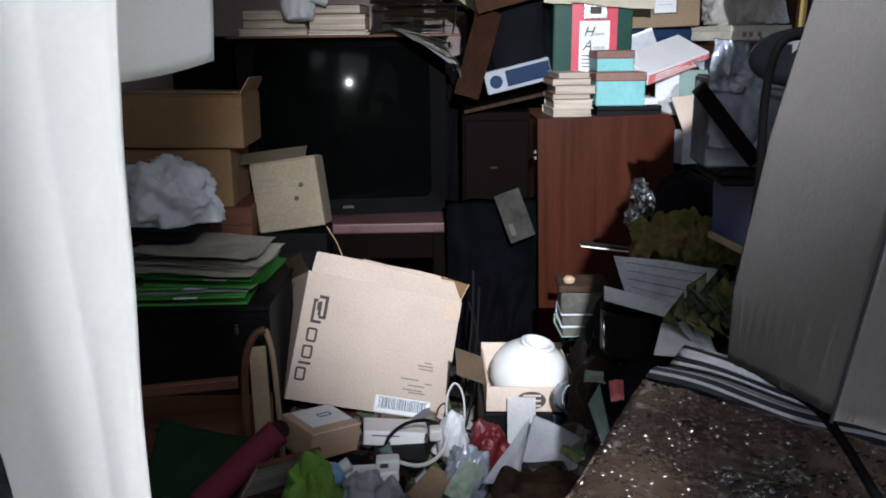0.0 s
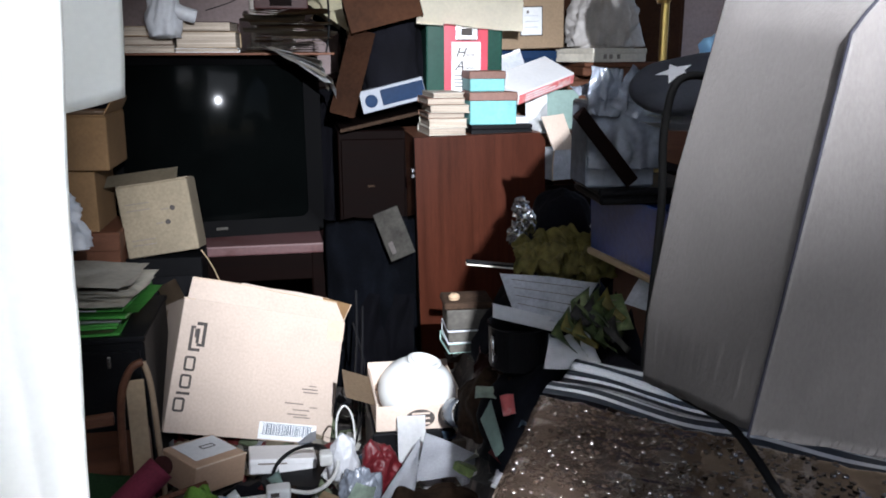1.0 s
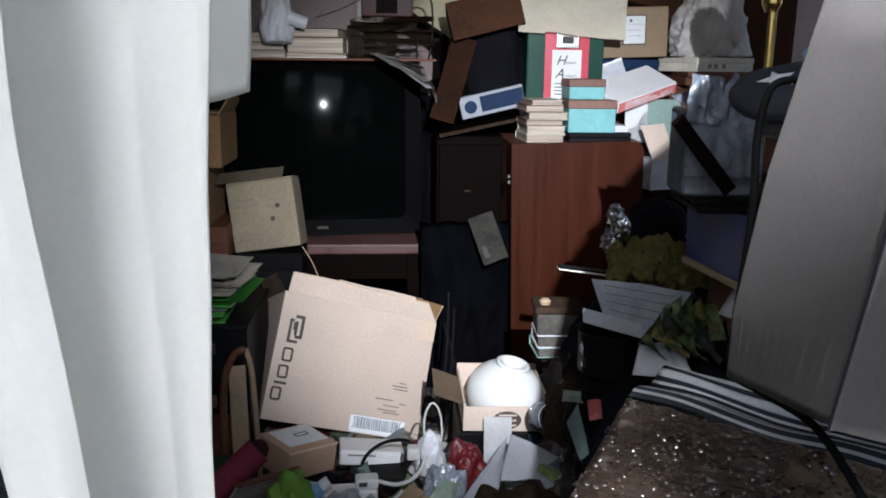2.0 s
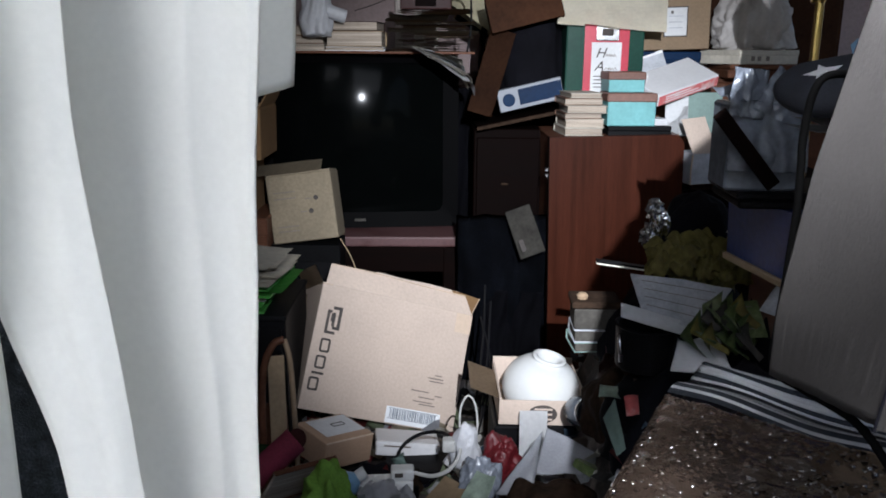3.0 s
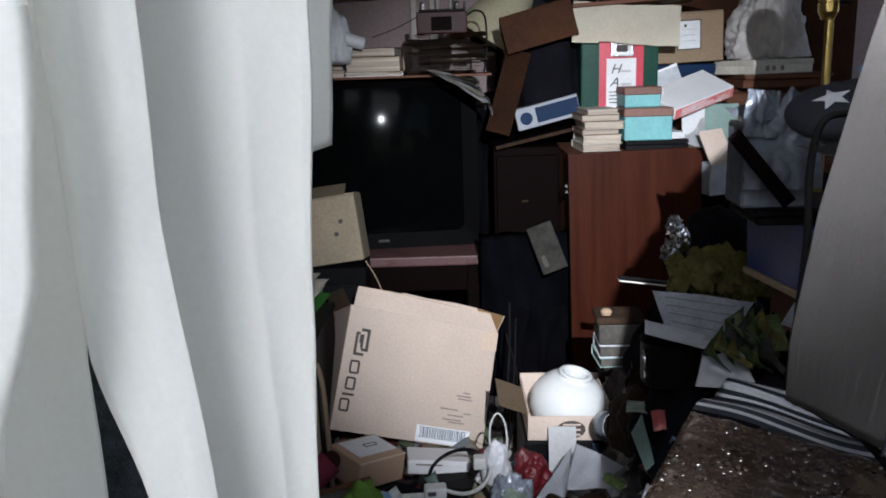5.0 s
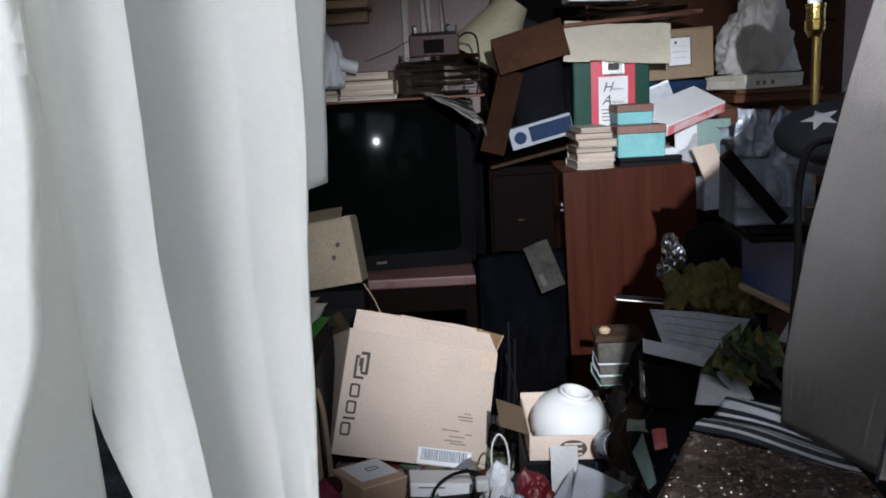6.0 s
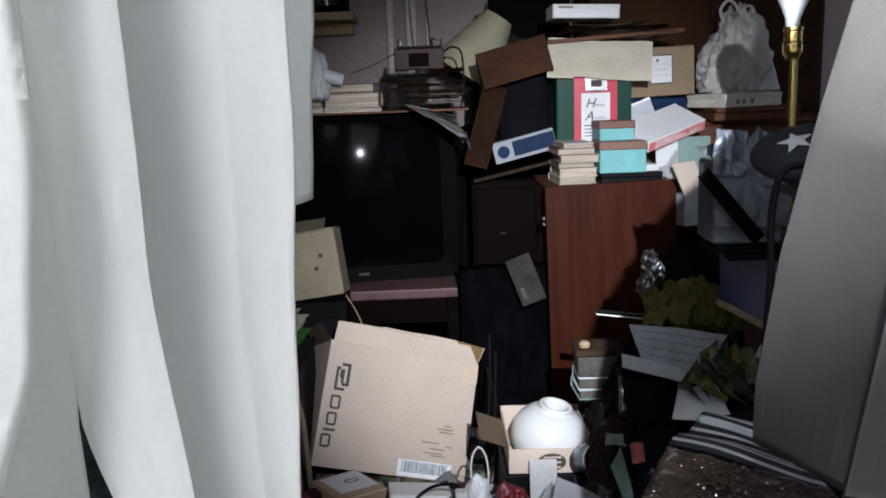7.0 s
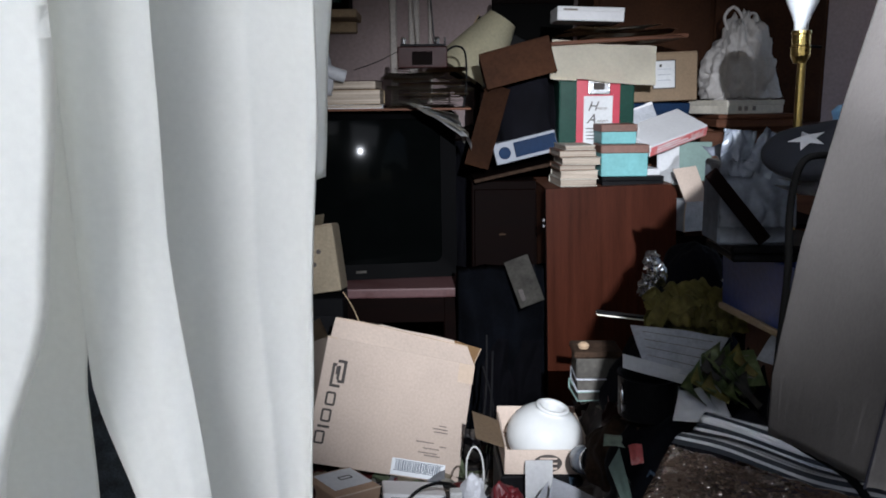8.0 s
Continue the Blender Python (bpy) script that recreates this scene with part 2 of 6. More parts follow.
def tube(points, radius, seg=8, smooth_steps=6):
    """A round cord or rod along a smooth line through the points."""
    pts = [Vector(p) for p in points]
    line = []
    for i in range(len(pts) - 1):
        p0, p1, p2, p3 = pts[max(i - 1, 0)], pts[i], pts[i + 1], pts[min(i + 2, len(pts) - 1)]
        for k in range(smooth_steps):
            t = k / smooth_steps
            line.append(0.5 * (2 * p1 + (p2 - p0) * t + (2 * p0 - 5 * p1 + 4 * p2 - p3) * t * t + (3 * p1 - p0 - 3 * p2 + p3) * t ** 3))
    line.append(pts[-1])
    bm = bmesh.new()
    rings, side = [], None
    for i, p in enumerate(line):
        d = (line[min(i + 1, len(line) - 1)] - line[max(i - 1, 0)]).normalized()
        if side is None:
            side = d.orthogonal().normalized()
        side = (side - d * side.dot(d)).normalized()
        other = d.cross(side)
        rings.append([bm.verts.new(p + radius * (math.cos(2 * math.pi * k / seg) * side + math.sin(2 * math.pi * k / seg) * other)) for k in range(seg)])
    for a, b in zip(rings, rings[1:]):
        for k in range(seg):
            bm.faces.new((a[k], a[(k + 1) % seg], b[(k + 1) % seg], b[k]))
    bm.faces.new(rings[0]), bm.faces.new(rings[-1])
    return bm


def sheet(w, h, bend=0.02, seed=0, nx=14, ny=14, thick=0.0006, curl=0.0, ragged=0.0):
    """A sheet of paper or cloth in the x-y plane, from 0 to w and 0 to h, waved, curled at one corner, with a real thickness."""
    bm = bmesh.new()
    rows = []
    for j in range(ny + 1):
        row = []
        for i in range(nx + 1):
            u, v = i / nx, j / ny
            q = Vector((u * w * 6 + seed * 7.3, v * h * 6 - seed * 3.1, seed * 1.7))
            z = bend * noise.noise(q * 1.2) + bend * 0.35 * noise.noise(q * 4.1) + curl * max(0.0, u + v - 1.25) ** 2
            e = ragged * noise.noise(Vector((u * 9, v * 9, seed + 5.5)))
            edge = 1.0 if i in (0, nx) or j in (0, ny) else 0.0
            row.append(bm.verts.new((u * w + e * edge, v * h + e * edge, z)))
        rows.append(row)
    for a, b in zip(rows, rows[1:]):
        for i in range(nx):
            bm.faces.new((a[i], a[i + 1], b[i + 1], b[i]))
    if thick:
        bmesh.ops.solidify(bm, geom=bm.faces[:], thickness=thick)
    return bm


def crumple(sx, sy, sz, seed=0, amount=0.25, detail=3.0, sub=4, flat=True, sharp=0.5, taper=0.0):
    """A crumpled heap (bag, cloth): a squashed ball with creases, flat below."""
    bm = bmesh.new()
    bmesh.ops.create_icosphere(bm, subdivisions=sub, radius=1.0)
    for v in bm.verts:
        p = v.co.copy()
        q = p * detail + Vector((seed * 3.7, seed * 1.3, -seed * 2.1))
        n1 = noise.noise(q)
        n2 = abs(noise.noise(q * 2.1 + Vector((9, 2, 4))))
        n3 = abs(noise.noise(q * 4.7))
        p *= 1 + amount * (n1 - sharp * n2 * 1.2 - sharp * n3 * 0.6)
        if taper:
            k = 1 - taper * max(0.0, p.z)
            a = math.atan2(p.y, p.x)
            k *= 1 + 0.10 * math.sin(a * 9 + 3 * noise.noise(p * 2)) * (0.3 + max(0.0, p.z))
            p.x, p.y = p.x * k, p.y * k
        if flat and p.z < -0.35:
            p.z = -0.35 + (p.z + 0.35) * 0.12
        v.co = Vector((p.x * sx, p.y * sy, (p.z + 0.38) * sz / 1.3))
    return bm


def drape(w, h, seed=0, amp=0.03, folds=5.0, drop=0.0, n=26, thick=0.0014, rounded=False):
    """A loose cloth from 0 to w and 0 to h with running folds; drop lets its rim hang."""
    bm = bmesh.new()
    rows = []
    for j in range(n + 1):
        row = []
        for i in range(n + 1):
            u, v = i / n, j / n
            a = u * folds + 1.3 * noise.noise(Vector((u * 2, v * 2, seed))) + seed
            z = amp * (abs(math.sin(a * 1.9 + 0.8 * v)) ** 0.7) * (0.35 + 0.65 * abs(noise.noise(Vector((u * 2.5, v * 1.5, seed + 4)))) * 2)
            z += amp * 0.8 * noise.noise(Vector((u * 3, v * 3, seed + 9)))
            r = max(abs(2 * u - 1), abs(2 * v - 1))
            z -= drop * max(0.0, r - 0.45) ** 1.5
            e = 0.015 * noise.noise(Vector((u * 3 + seed, v * 3, 1)))
            if rounded:
                a, b = 2 * u - 1, 2 * v - 1
                u, v = 0.5 + 0.5 * a * math.sqrt(1 - b * b / 2), 0.5 + 0.5 * b * math.sqrt(1 - a * a / 2)
                e *= 2.5
            row.append(bm.verts.new((w * (u + e), h * (v + e * 0.8), z)))
        rows.append(row)
    for a, b in zip(rows, rows[1:]):
        for i in range(n):
            bm.faces.new((a[i], a[i + 1], b[i + 1], b[i]))
    bmesh.ops.solidify(bm, geom=bm.faces[:], thickness=thick)
    return bm


def prism(outline, depth):
    """A flat plate in the x-z plane with this outline, from y = 0 to depth."""
    bm = bmesh.new()
    a = [bm.verts.new((x, 0, z)) for x, z in outline]
    b = [bm.verts.new((x, depth, z)) for x, z in outline]
    bm.faces.new(a), bm.faces.new(b[::-1])
    for i in range(len(a)):
        j = (i + 1) % len(a)
        bm.faces.new((a[i], a[j], b[j], b[i]))
    return bm


def ring_outline(w, h, r, n=5):
    pts = []
    for cx, cz, a0 in ((w - r, h - r, 0), (r, h - r, 90), (r, r, 180), (w - r, r, 270)):
        for k in range(n + 1):
            a = radians(a0 + 90 * k / n)
            pts.append((cx + r * math.cos(a), cz + r * math.sin(a)))
    return pts


def frame_plate(w, h, r, t, depth):
    """A rounded outline of line width t: the plate of a ring."""
    outer, inner = ring_outline(w, h, r), [(x + t, z + t) for x, z in ring_outline(w - 2 * t, h - 2 * t, max(r - t, 0.002))]
    bm = bmesh.new()
    lay = []
    for y in (0, depth):
        lay.append(([bm.verts.new((x, y, z)) for x, z in outer], [bm.verts.new((x, y, z)) for x, z in inner]))
    n = len(outer)
    for i in range(n):
        j = (i + 1) % n
        for o, q in lay:
            bm.faces.new((o[i], o[j], q[j], q[i]))
        for k in (0, 1):
            bm.faces.new((lay[0][k][i], lay[0][k][j], lay[1][k][j], lay[1][k][i]))
    return bm


def shifted(x, y, z, rx=0, ry=0, rz=0):
    return pose(x, y, z, rx, ry, rz)


def spanned(a, b, c, d, amp=0.004, seed=0, n=20, thick=0.0014):
    """A cloth stretched between four corners with soft unevenness."""
    bm = bmesh.new()
    a, b, c, d = Vector(a), Vector(b), Vector(c), Vector(d)
    up = (b - a).cross(d - a).normalized()
    rows = []
    for j in range(n + 1):
        v = j / n
        rows.append([])
        for i in range(n + 1):
            u = i / n
            p = (a * (1 - u) + b * u) * (1 - v) + (d * (1 - u) + c * u) * v
            p += up * amp * (noise.noise(Vector((u * 2.5, v * 2.5, seed))) + 0.5 * math.sin(5 * u + 2 * v + seed))
            rows[-1].append(bm.verts.new(p))
    for p, q in zip(rows, rows[1:]):
        for i in range(n):
            bm.faces.new((p[i], p[i + 1], q[i + 1], q[i]))
    bmesh.ops.solidify(bm, geom=bm.faces[:], thickness=thick)
    return bm


# ---- the room ----
def structure(name, bm, material, label, category):
    return tagged(part(name, bm, material, None), label, category, kind="structure")


ground = structure("ground", box(-400, -400, -0.40, 400, 400, -0.30), M["earth"], "bare brown earth outside the window", "ground")
structure("floor", box(-1.7, 0.30, -0.10, 2.4, 4.15, 0.0), M["floor"], "dark worn floor under the clutter", "floor")
structure("ceiling", box(-1.7, 0.30, 2.45, 2.4, 4.15, 2.55), M["ceiling"], "plain pale ceiling", "ceiling")


def wall_with_opening(name, axis, lo, hi, a0, a1, o0, o1, z0, z1, top, label, material):
    """A wall of thickness lo..hi, along a0..a1, with one opening o0..o1 by z0..z1."""
    bm = bmesh.new()
    spans = [(a0, o0, 0, top), (o1, a1, 0, top), (o0, o1, 0, z0), (o0, o1, z1, top)]
    for s0, s1, b0, b1 in spans:
        if axis == "x":
            box(s0, lo, b0, s1, hi, b1, bm=bm)
        else:
            box(lo, s0, b0, hi, s1, b1, bm=bm)
    bmesh.ops.remove_doubles(bm, verts=bm.verts[:], dist=0.0005)
    return structure(name, bm, material, label, "wall")


wall_with_opening("wall_south", "x", 0.30, 0.40, -1.7, 2.4, -0.62, 1.25, 0.62, 2.05, 2.45, "plain wall with the open curtained window", M["wall"])
structure("wall_west", box(-1.8, 0.30, 0, -1.7, 4.25, 2.45), M["wall"], "plain rose-beige plaster side wall", "wall")
wall_with_opening("wall_east", "y", 2.4, 2.5, 0.30, 4.25, 2.30, 3.95, 0.8, 2.2, 2.45, "rose-beige plaster wall with a bright window", M["wall"])
structure("wall_north", box(-1.7, 4.15, 0, 2.4, 4.25, 2.45), M["wall"], "dim rose-beige plaster back wall", "wall")

# pale casings and a dark glazed case on the back wall
for i, (x, w) in enumerate(((-0.165, 0.035), (-0.075, 0.055), (0.02, 0.02))):
    t = structure("trim_%d" % (i + 1), box(x, 4.118, 0.4, x + w, 4.147, 2.3, 0.006), M["trim"], "pale painted upright door casing", "trim")

case = thing("glazed_case", pose(-0.70, 3.92, 1.60), "dark wooden glazed case standing against the back wall", "cabinet")
part("back", box(0, 0.20, 0, 0.36, 0.225, 0.5), M["black"], case)
for x in (0.0, 0.335):
    part("side", box(x, 0, 0, x + 0.025, 0.2, 0.5, 0.003), M["dark_wood"], case)
part("bottom", box(0.025, 0, 0, 0.335, 0.2, 0.03, 0.003), M["dark_wood"], case)
for k in range(4):
    part("bottle", turned([(0.0, 0.03), (0.018, 0.03), (0.018, 0.15), (0.008, 0.19), (0.008, 0.22), (0, 0.22)], 12), (M["steel"], M["tin_green"])[k % 2], case, "dusty glass bottle", shifted(0.20 + 0.035 * k, 0.06, 0.001))
shelf = thing("wall_shelf", pose(-0.72, 3.86, 1.56), "pale wooden shelf board under the glazed case", "shelf")
part("board", box(0, 0, 0, 0.42, 0.28, 0.035, 0.004), M["paper_tan"], shelf)
part("cleat", box(0.02, 0.2, -0.05, 0.40, 0.28, -0.001, 0.003), M["paper_tan"], shelf)


# ---- curtains at the near window ----
def curtain_panel(name, parent, material, left, right, y, sag, z0, z1, seed, nu=80, nv=110, wave=0.006, folds=2.0, label="", turn=0.0, dent=0.0, rise=0.0):
    """A hanging strip of cloth. left(v), right(v): its edges in x, v from 0 at the foot to 1 at the head; sag bows it towards the window."""
    bm = bmesh.new()
    grid = []
    for j in range(nv + 1):
        v = j / nv
        row = []
        a, b = left(v), right(v)
        for i in range(nu + 1):
            u = i / nu
            q = Vector((u * 1.6 + seed * 3.1, v * 1.3, seed * 0.7))
            yy = y - sag * (1 - (2 * u - 1) ** 2) + wave * noise.noise(Vector((u * folds * 2.2 + seed, v * 1.2, seed * 2.0)))
            yy += 0.0005 * noise.noise(q * 5) + wave * 0.10 * math.sin(u * folds * 6.28 + seed + 1.4 * v) * (1.1 - v)
            yy += turn * (u - 0.5)
            d = dent * max(0.0, 1 - ((u - 0.84 + 0.25 * (v - 0.3)) / 0.13) ** 2) * max(0.0, 1 - ((v - 0.27) / 0.2) ** 2)
            yy += d + 0.10 * dent * noise.noise(Vector((u * 3.0, v * 5.0, seed + 2)))
            xx = a + (b - a) * u + 0.0012 * noise.noise(Vector((v * 14, u * 3, seed)))
            row.append(bm.verts.new((xx, yy, z0 + (z1 - z0) * v + rise * max(0.0, u - 0.35) ** 3 * (1 - v))))
        grid.append(row)
    for a, b in zip(grid, grid[1:]):
        for i in range(nu):
            bm.faces.new((a[i], a[i + 1], b[i + 1], b[i]))
    bmesh.ops.solidify(bm, geom=bm.faces[:], thickness=0.0012)
    return part(name, bm, material, parent, label, smooth=True)


def through_points(pts, z0, z1):
    """x as a smooth function of v through (z, x) pairs."""
    pts = sorted(pts)

    def f(v):
        z = z0 + (z1 - z0) * v
        zs, xs = [p[0] for p in pts], [p[1] for p in pts]
        if z <= zs[0]:
            return xs[0] + (z - zs[0]) * (xs[1] - xs[0]) / (zs[1] - zs[0])
        for k in range(len(zs) - 1):
            if z <= zs[k + 1]:
                t = (z - zs[k]) / (zs[k + 1] - zs[k])
                return xs[k] + (xs[k + 1] - xs[k]) * (t * t * (3 - 2 * t) * 0.5 + 0.5 * t)
        return xs[-1] + (z - zs[-1]) * (xs[-1] - xs[-2]) / (zs[-1] - zs[-2]) * 0.3
    return f


CT = 1.95
white_curtain = thing("white_curtain", pose(0, 0, 0), "cream-white cloth curtain hanging in loose folds at the open window", "curtain")
z0 = 0.70
curtain_panel("fold", white_curtain, M["curtain"], lambda v: -0.60, through_points([(0.70, -0.20), (0.95, -0.190), (1.053, -0.166), (1.125, -0.141), (1.212, -0.131), (1.4, -0.129)], z0, CT), 0.458, 0.006, z0, CT, 1.0, wave=0.0018, folds=2)
curtain_panel("fold", white_curtain, M["curtain"], lambda v: -0.30, through_points([(0.70, -0.153), (0.978, -0.161), (1.065, -0.161), (1.216, -0.135), (1.4, -0.12)], z0, CT), 0.528, 0.004, z0, CT, 2.0, wave=0.0018, folds=1.6)
curtain_panel("fold", white_curtain, M["curtain"], through_points([(0.70, -0.075), (1.0, -0.128), (1.078, -0.147), (1.213, -0.150), (1.4, -0.152)], z0, CT), through_points([(0.70, -0.045), (0.998, -0.096), (1.147, -0.109), (1.213, -0.109), (1.4, -0.11)], z0, CT), 0.500, 0.004, z0, CT, 3.0, wave=0.0018, folds=1.5)
curtain_panel("fold", white_curtain, M["curtain"], through_points([(0.70, -0.09), (0.963, -0.124), (1.113, -0.150), (1.218, -0.152), (1.4, -0.15)], z0, CT), through_points([(0.70, -0.068), (0.961, -0.062), (1.081, -0.057), (1.217, -0.050), (1.4, -0.046)], z0, CT), 0.56, 0.004, z0, CT, 4.0, wave=0.0012, folds=0.7, dent=0.005)
short_flap = thing("short_curtain_flap", pose(0, 0, 0), "short end of cream curtain cloth hanging behind the long folds", "curtain")
zf = 1.125
curtain_panel("flap", short_flap, M["curtain"], lambda v: -0.30, through_points([(1.125, -0.075), (1.291, -0.064), (1.5, -0.05)], zf, CT), 0.775, 0.004, zf, CT, 5.0, wave=0.004, folds=2, rise=0.06)

rail = thing("curtain_rail", pose(-0.65, 0.60, 1.955), "plain steel curtain rail over the window", "rail")
part("rod", tube([(0, 0, 0), (0.7, 0, 0), (1.5, 0, 0)], 0.012), M["steel"], rail)
part("rod", tube([(0, 0.175, 0), (0.7, 0.175, 0), (1.5, 0.175, 0)], 0.012), M["steel"], rail)
for x in (0.05, 1.45):
    part("bracket", box(x - 0.01, -0.198, -0.012, x + 0.01, 0.18, 0.012, 0.002), M["steel"], rail)

grey_curtain = thing("grey_curtain", pose(0, 0, 0), "grey lined curtain with a stitched hem hanging over the clutter", "curtain")


def grey_panel(name, x0f, x1f, y0, y1, zb, seed, folds):
    """A strip of the grey curtain whose hem runs from (x0, y0) to (x1, y1)."""
    bm = bmesh.new()
    nu, nv = 90, 150
    grid = []
    for j in range(nv + 1):
        v = j / nv
        row = []
        for i in range(nu + 1):
            u = i / nu
            z = zb(u) + (CT - zb(u)) * v
            x = x0f(z) + (x1f(z) - x0f(z)) * u
            y = y0 + (y1 - y0) * u + 4 * u * (1 - u) * (0.003 * math.sin(u * folds * 6.28 + seed) * (1 - 0.4 * v) + 0.004 * noise.noise(Vector((u * 2 + seed, z * 5, seed))))
            up = z - zb(u)
            pucker = max(0.0, 1 - ((up - 0.030 - 0.006 * noise.noise(Vector((u * 5, seed, 2)))) / 0.018) ** 2)
            y += 0.0022 * pucker * noise.noise(Vector((u * 26 + seed, up * 20, 1))) + 0.0012 * max(0.0, 1 - up / 0.008) * math.sin(u * 40)
            row.append(bm.verts.new((x, y, z)))
        grid.append(row)
    for a, b in zip(grid, grid[1:]):
        for i in range(nu):
            bm.faces.new((a[i], a[i + 1], b[i + 1], b[i]))
    bmesh.ops.solidify(bm, geom=bm.faces[:], thickness=0.0016)
    return part(name, bm, M["curtain_grey"], grey_curtain, smooth=True)


def edge_grey(z):
    pts = [(0.94, 0.248), (1.002, 0.248), (1.097, 0.262), (1.198, 0.285), (1.27, 0.304), (1.365, 0.366), (1.40, 0.408), (1.6, 0.47), (2.0, 0.52)]
    for (a, xa), (b, xb) in zip(pts, pts[1:]):
        if z <= b:
            return xa + (xb - xa) * (z - a) / (b - a)
    return pts[-1][1]


def seam_grey(z):
    return 0.262 + (z - 0.965) * 0.16 + max(0.0, z - 1.18) * 0.75


grey_panel("panel", edge_grey, lambda z: seam_grey(z) + 0.002, 0.70, 0.599, lambda u: 0.957 + 0.012 * u, 0.0, 0.5)
grey_panel("panel", seam_grey, lambda z: 0.50 + (z - 0.95) * 0.3, 0.5975, 0.57, lambda u: 0.968 - 0.045 * u, 3.14, 0.5)
strap = thing("black_strap", pose(0, 0, 0), "black rubber cord hanging behind the grey curtain edge", "cord")
part("cord", tube([(0.335, 0.79, 1.147), (0.315, 0.785, 1.152), (0.296, 0.78, 1.145), (0.290, 0.78, 1.11), (0.287, 0.77, 1.06), (0.279, 0.76, 0.984), (0.269, 0.74, 0.947), (0.276, 0.71, 0.943), (0.284, 0.68, 0.943), (0.289, 0.66, 0.941), (0.297, 0.645, 0.929), (0.312, 0.625, 0.90)], 0.0030), M["rubber"], strap, smooth=True)
seam = part("seam", tube([(seam_grey(0.967 + 0.01 * k) - 0.0004, 0.5972, 0.967 + 0.01 * k) for k in range(60)], 0.0009, 6, 1), M["black_cloth"], grey_curtain, "dark stitched seam")


# ---- the television and its table ----
table = thing("tv_table", pose(-0.88, 2.90, 0.0), "low dark red wooden table with a worn top", "table")
part("tabletop", box(0, 0, 0.505, 0.995, 0.62, 0.540, 0.006, 2), M["table_top"], table)
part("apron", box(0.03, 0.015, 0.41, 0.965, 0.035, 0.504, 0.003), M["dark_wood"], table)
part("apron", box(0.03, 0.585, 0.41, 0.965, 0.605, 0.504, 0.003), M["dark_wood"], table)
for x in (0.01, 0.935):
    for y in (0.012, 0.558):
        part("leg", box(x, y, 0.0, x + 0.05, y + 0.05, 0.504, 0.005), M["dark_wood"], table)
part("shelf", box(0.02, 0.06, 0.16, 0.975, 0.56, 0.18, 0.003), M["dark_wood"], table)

tv = thing("television", pose(-0.60, 3.005, 0.5412, -1.4, 0, 6.2), "large black tube television with a dusty curved dark screen", "television")
W, H = 0.715, 0.615
bm = bmesh.new()
outer, inner = ring_outline(W, H, 0.02), [(x + 0.055, z + 0.055) for x, z in ring_outline(W - 0.11, H - 0.085, 0.03)]
o = [bm.verts.new((x, 0.0, z)) for x, z in outer]
q = [bm.verts.new((x, 0.012, z)) for x, z in inner]
b1 = [bm.verts.new((x, 0.10, z)) for x, z in outer]
b2 = [bm.verts.new((W / 2 + (x - W / 2) * 0.72, 0.42, H / 2 + (z - H / 2) * 0.70 - 0.03)) for x, z in outer]
n = len(o)
for i in range(n):
    j = (i + 1) % n
    bm.faces.new((o[i], o[j], q[j], q[i]))
    bm.faces.new((o[i], o[j], b1[j], b1[i]))
    bm.faces.new((b1[i], b1[j], b2[j], b2[i]))
bm.faces.new(b2)
part("housing", bm, M["tv_black"], tv)
bm = bmesh.new()
sw, sh, N = W - 0.10, H - 0.076, 24
g = [[bm.verts.new((0.05 + sw * i / N, 0.014 - 0.034 * (1 - (2 * i / N - 1) ** 2) * 1.0 - 0.022 * (1 - (2 * j / N - 1) ** 2) + 0.034, 0.05 + sh * j / N)) for i in range(N + 1)] for j in range(N + 1)]
for a, b in zip(g, g[1:]):
    for i in range(N):
        bm.faces.new((a[i], a[i + 1], b[i + 1], b[i]))
part("screen", bm, M["black_gloss"], tv, "curved dark glass screen", smooth=True)
part("badge", box(W / 2 - 0.02, -0.003, 0.024, W / 2 + 0.02, 0.001, 0.034, 0.001), M["dull_shade"], tv, "small dull maker's badge")
part("base", box(0.06, 0.01, -0.004, W - 0.06, 0.38, 0.02, 0.004), M["black"], tv)

# Dark backing added so the wall reads dark around the television.
sideboard = thing("dark_backing", pose(-0.98, 3.52, 0.0), "dark box added behind the television to darken the wall", "sideboard")
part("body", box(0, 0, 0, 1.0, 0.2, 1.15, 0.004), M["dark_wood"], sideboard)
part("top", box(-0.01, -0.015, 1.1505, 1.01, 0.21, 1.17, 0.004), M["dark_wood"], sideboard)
# Black cloth added for the same darkness in the gap beside it.
hang = thing("dark_backing_cloth", pose(0.02, 3.43, 0.0), "black cloth added to darken the gap beside the television", "cloth")
part("panel", drape(0.40, 1.02, 12, 0.03, 4.0, 0.0), M["black_cloth"], hang, "", shifted(0, 0, 0.01, 90, 0, 0), smooth=True)
part("panel", drape(0.25, 0.9, 14, 0.03, 3.0, 0.0), M["black_cloth"], hang, "", shifted(0.05, -0.04, 0.01, 90, 0, 0), smooth=True)

# ---- boxes ----
CW = 0.005  # cardboard


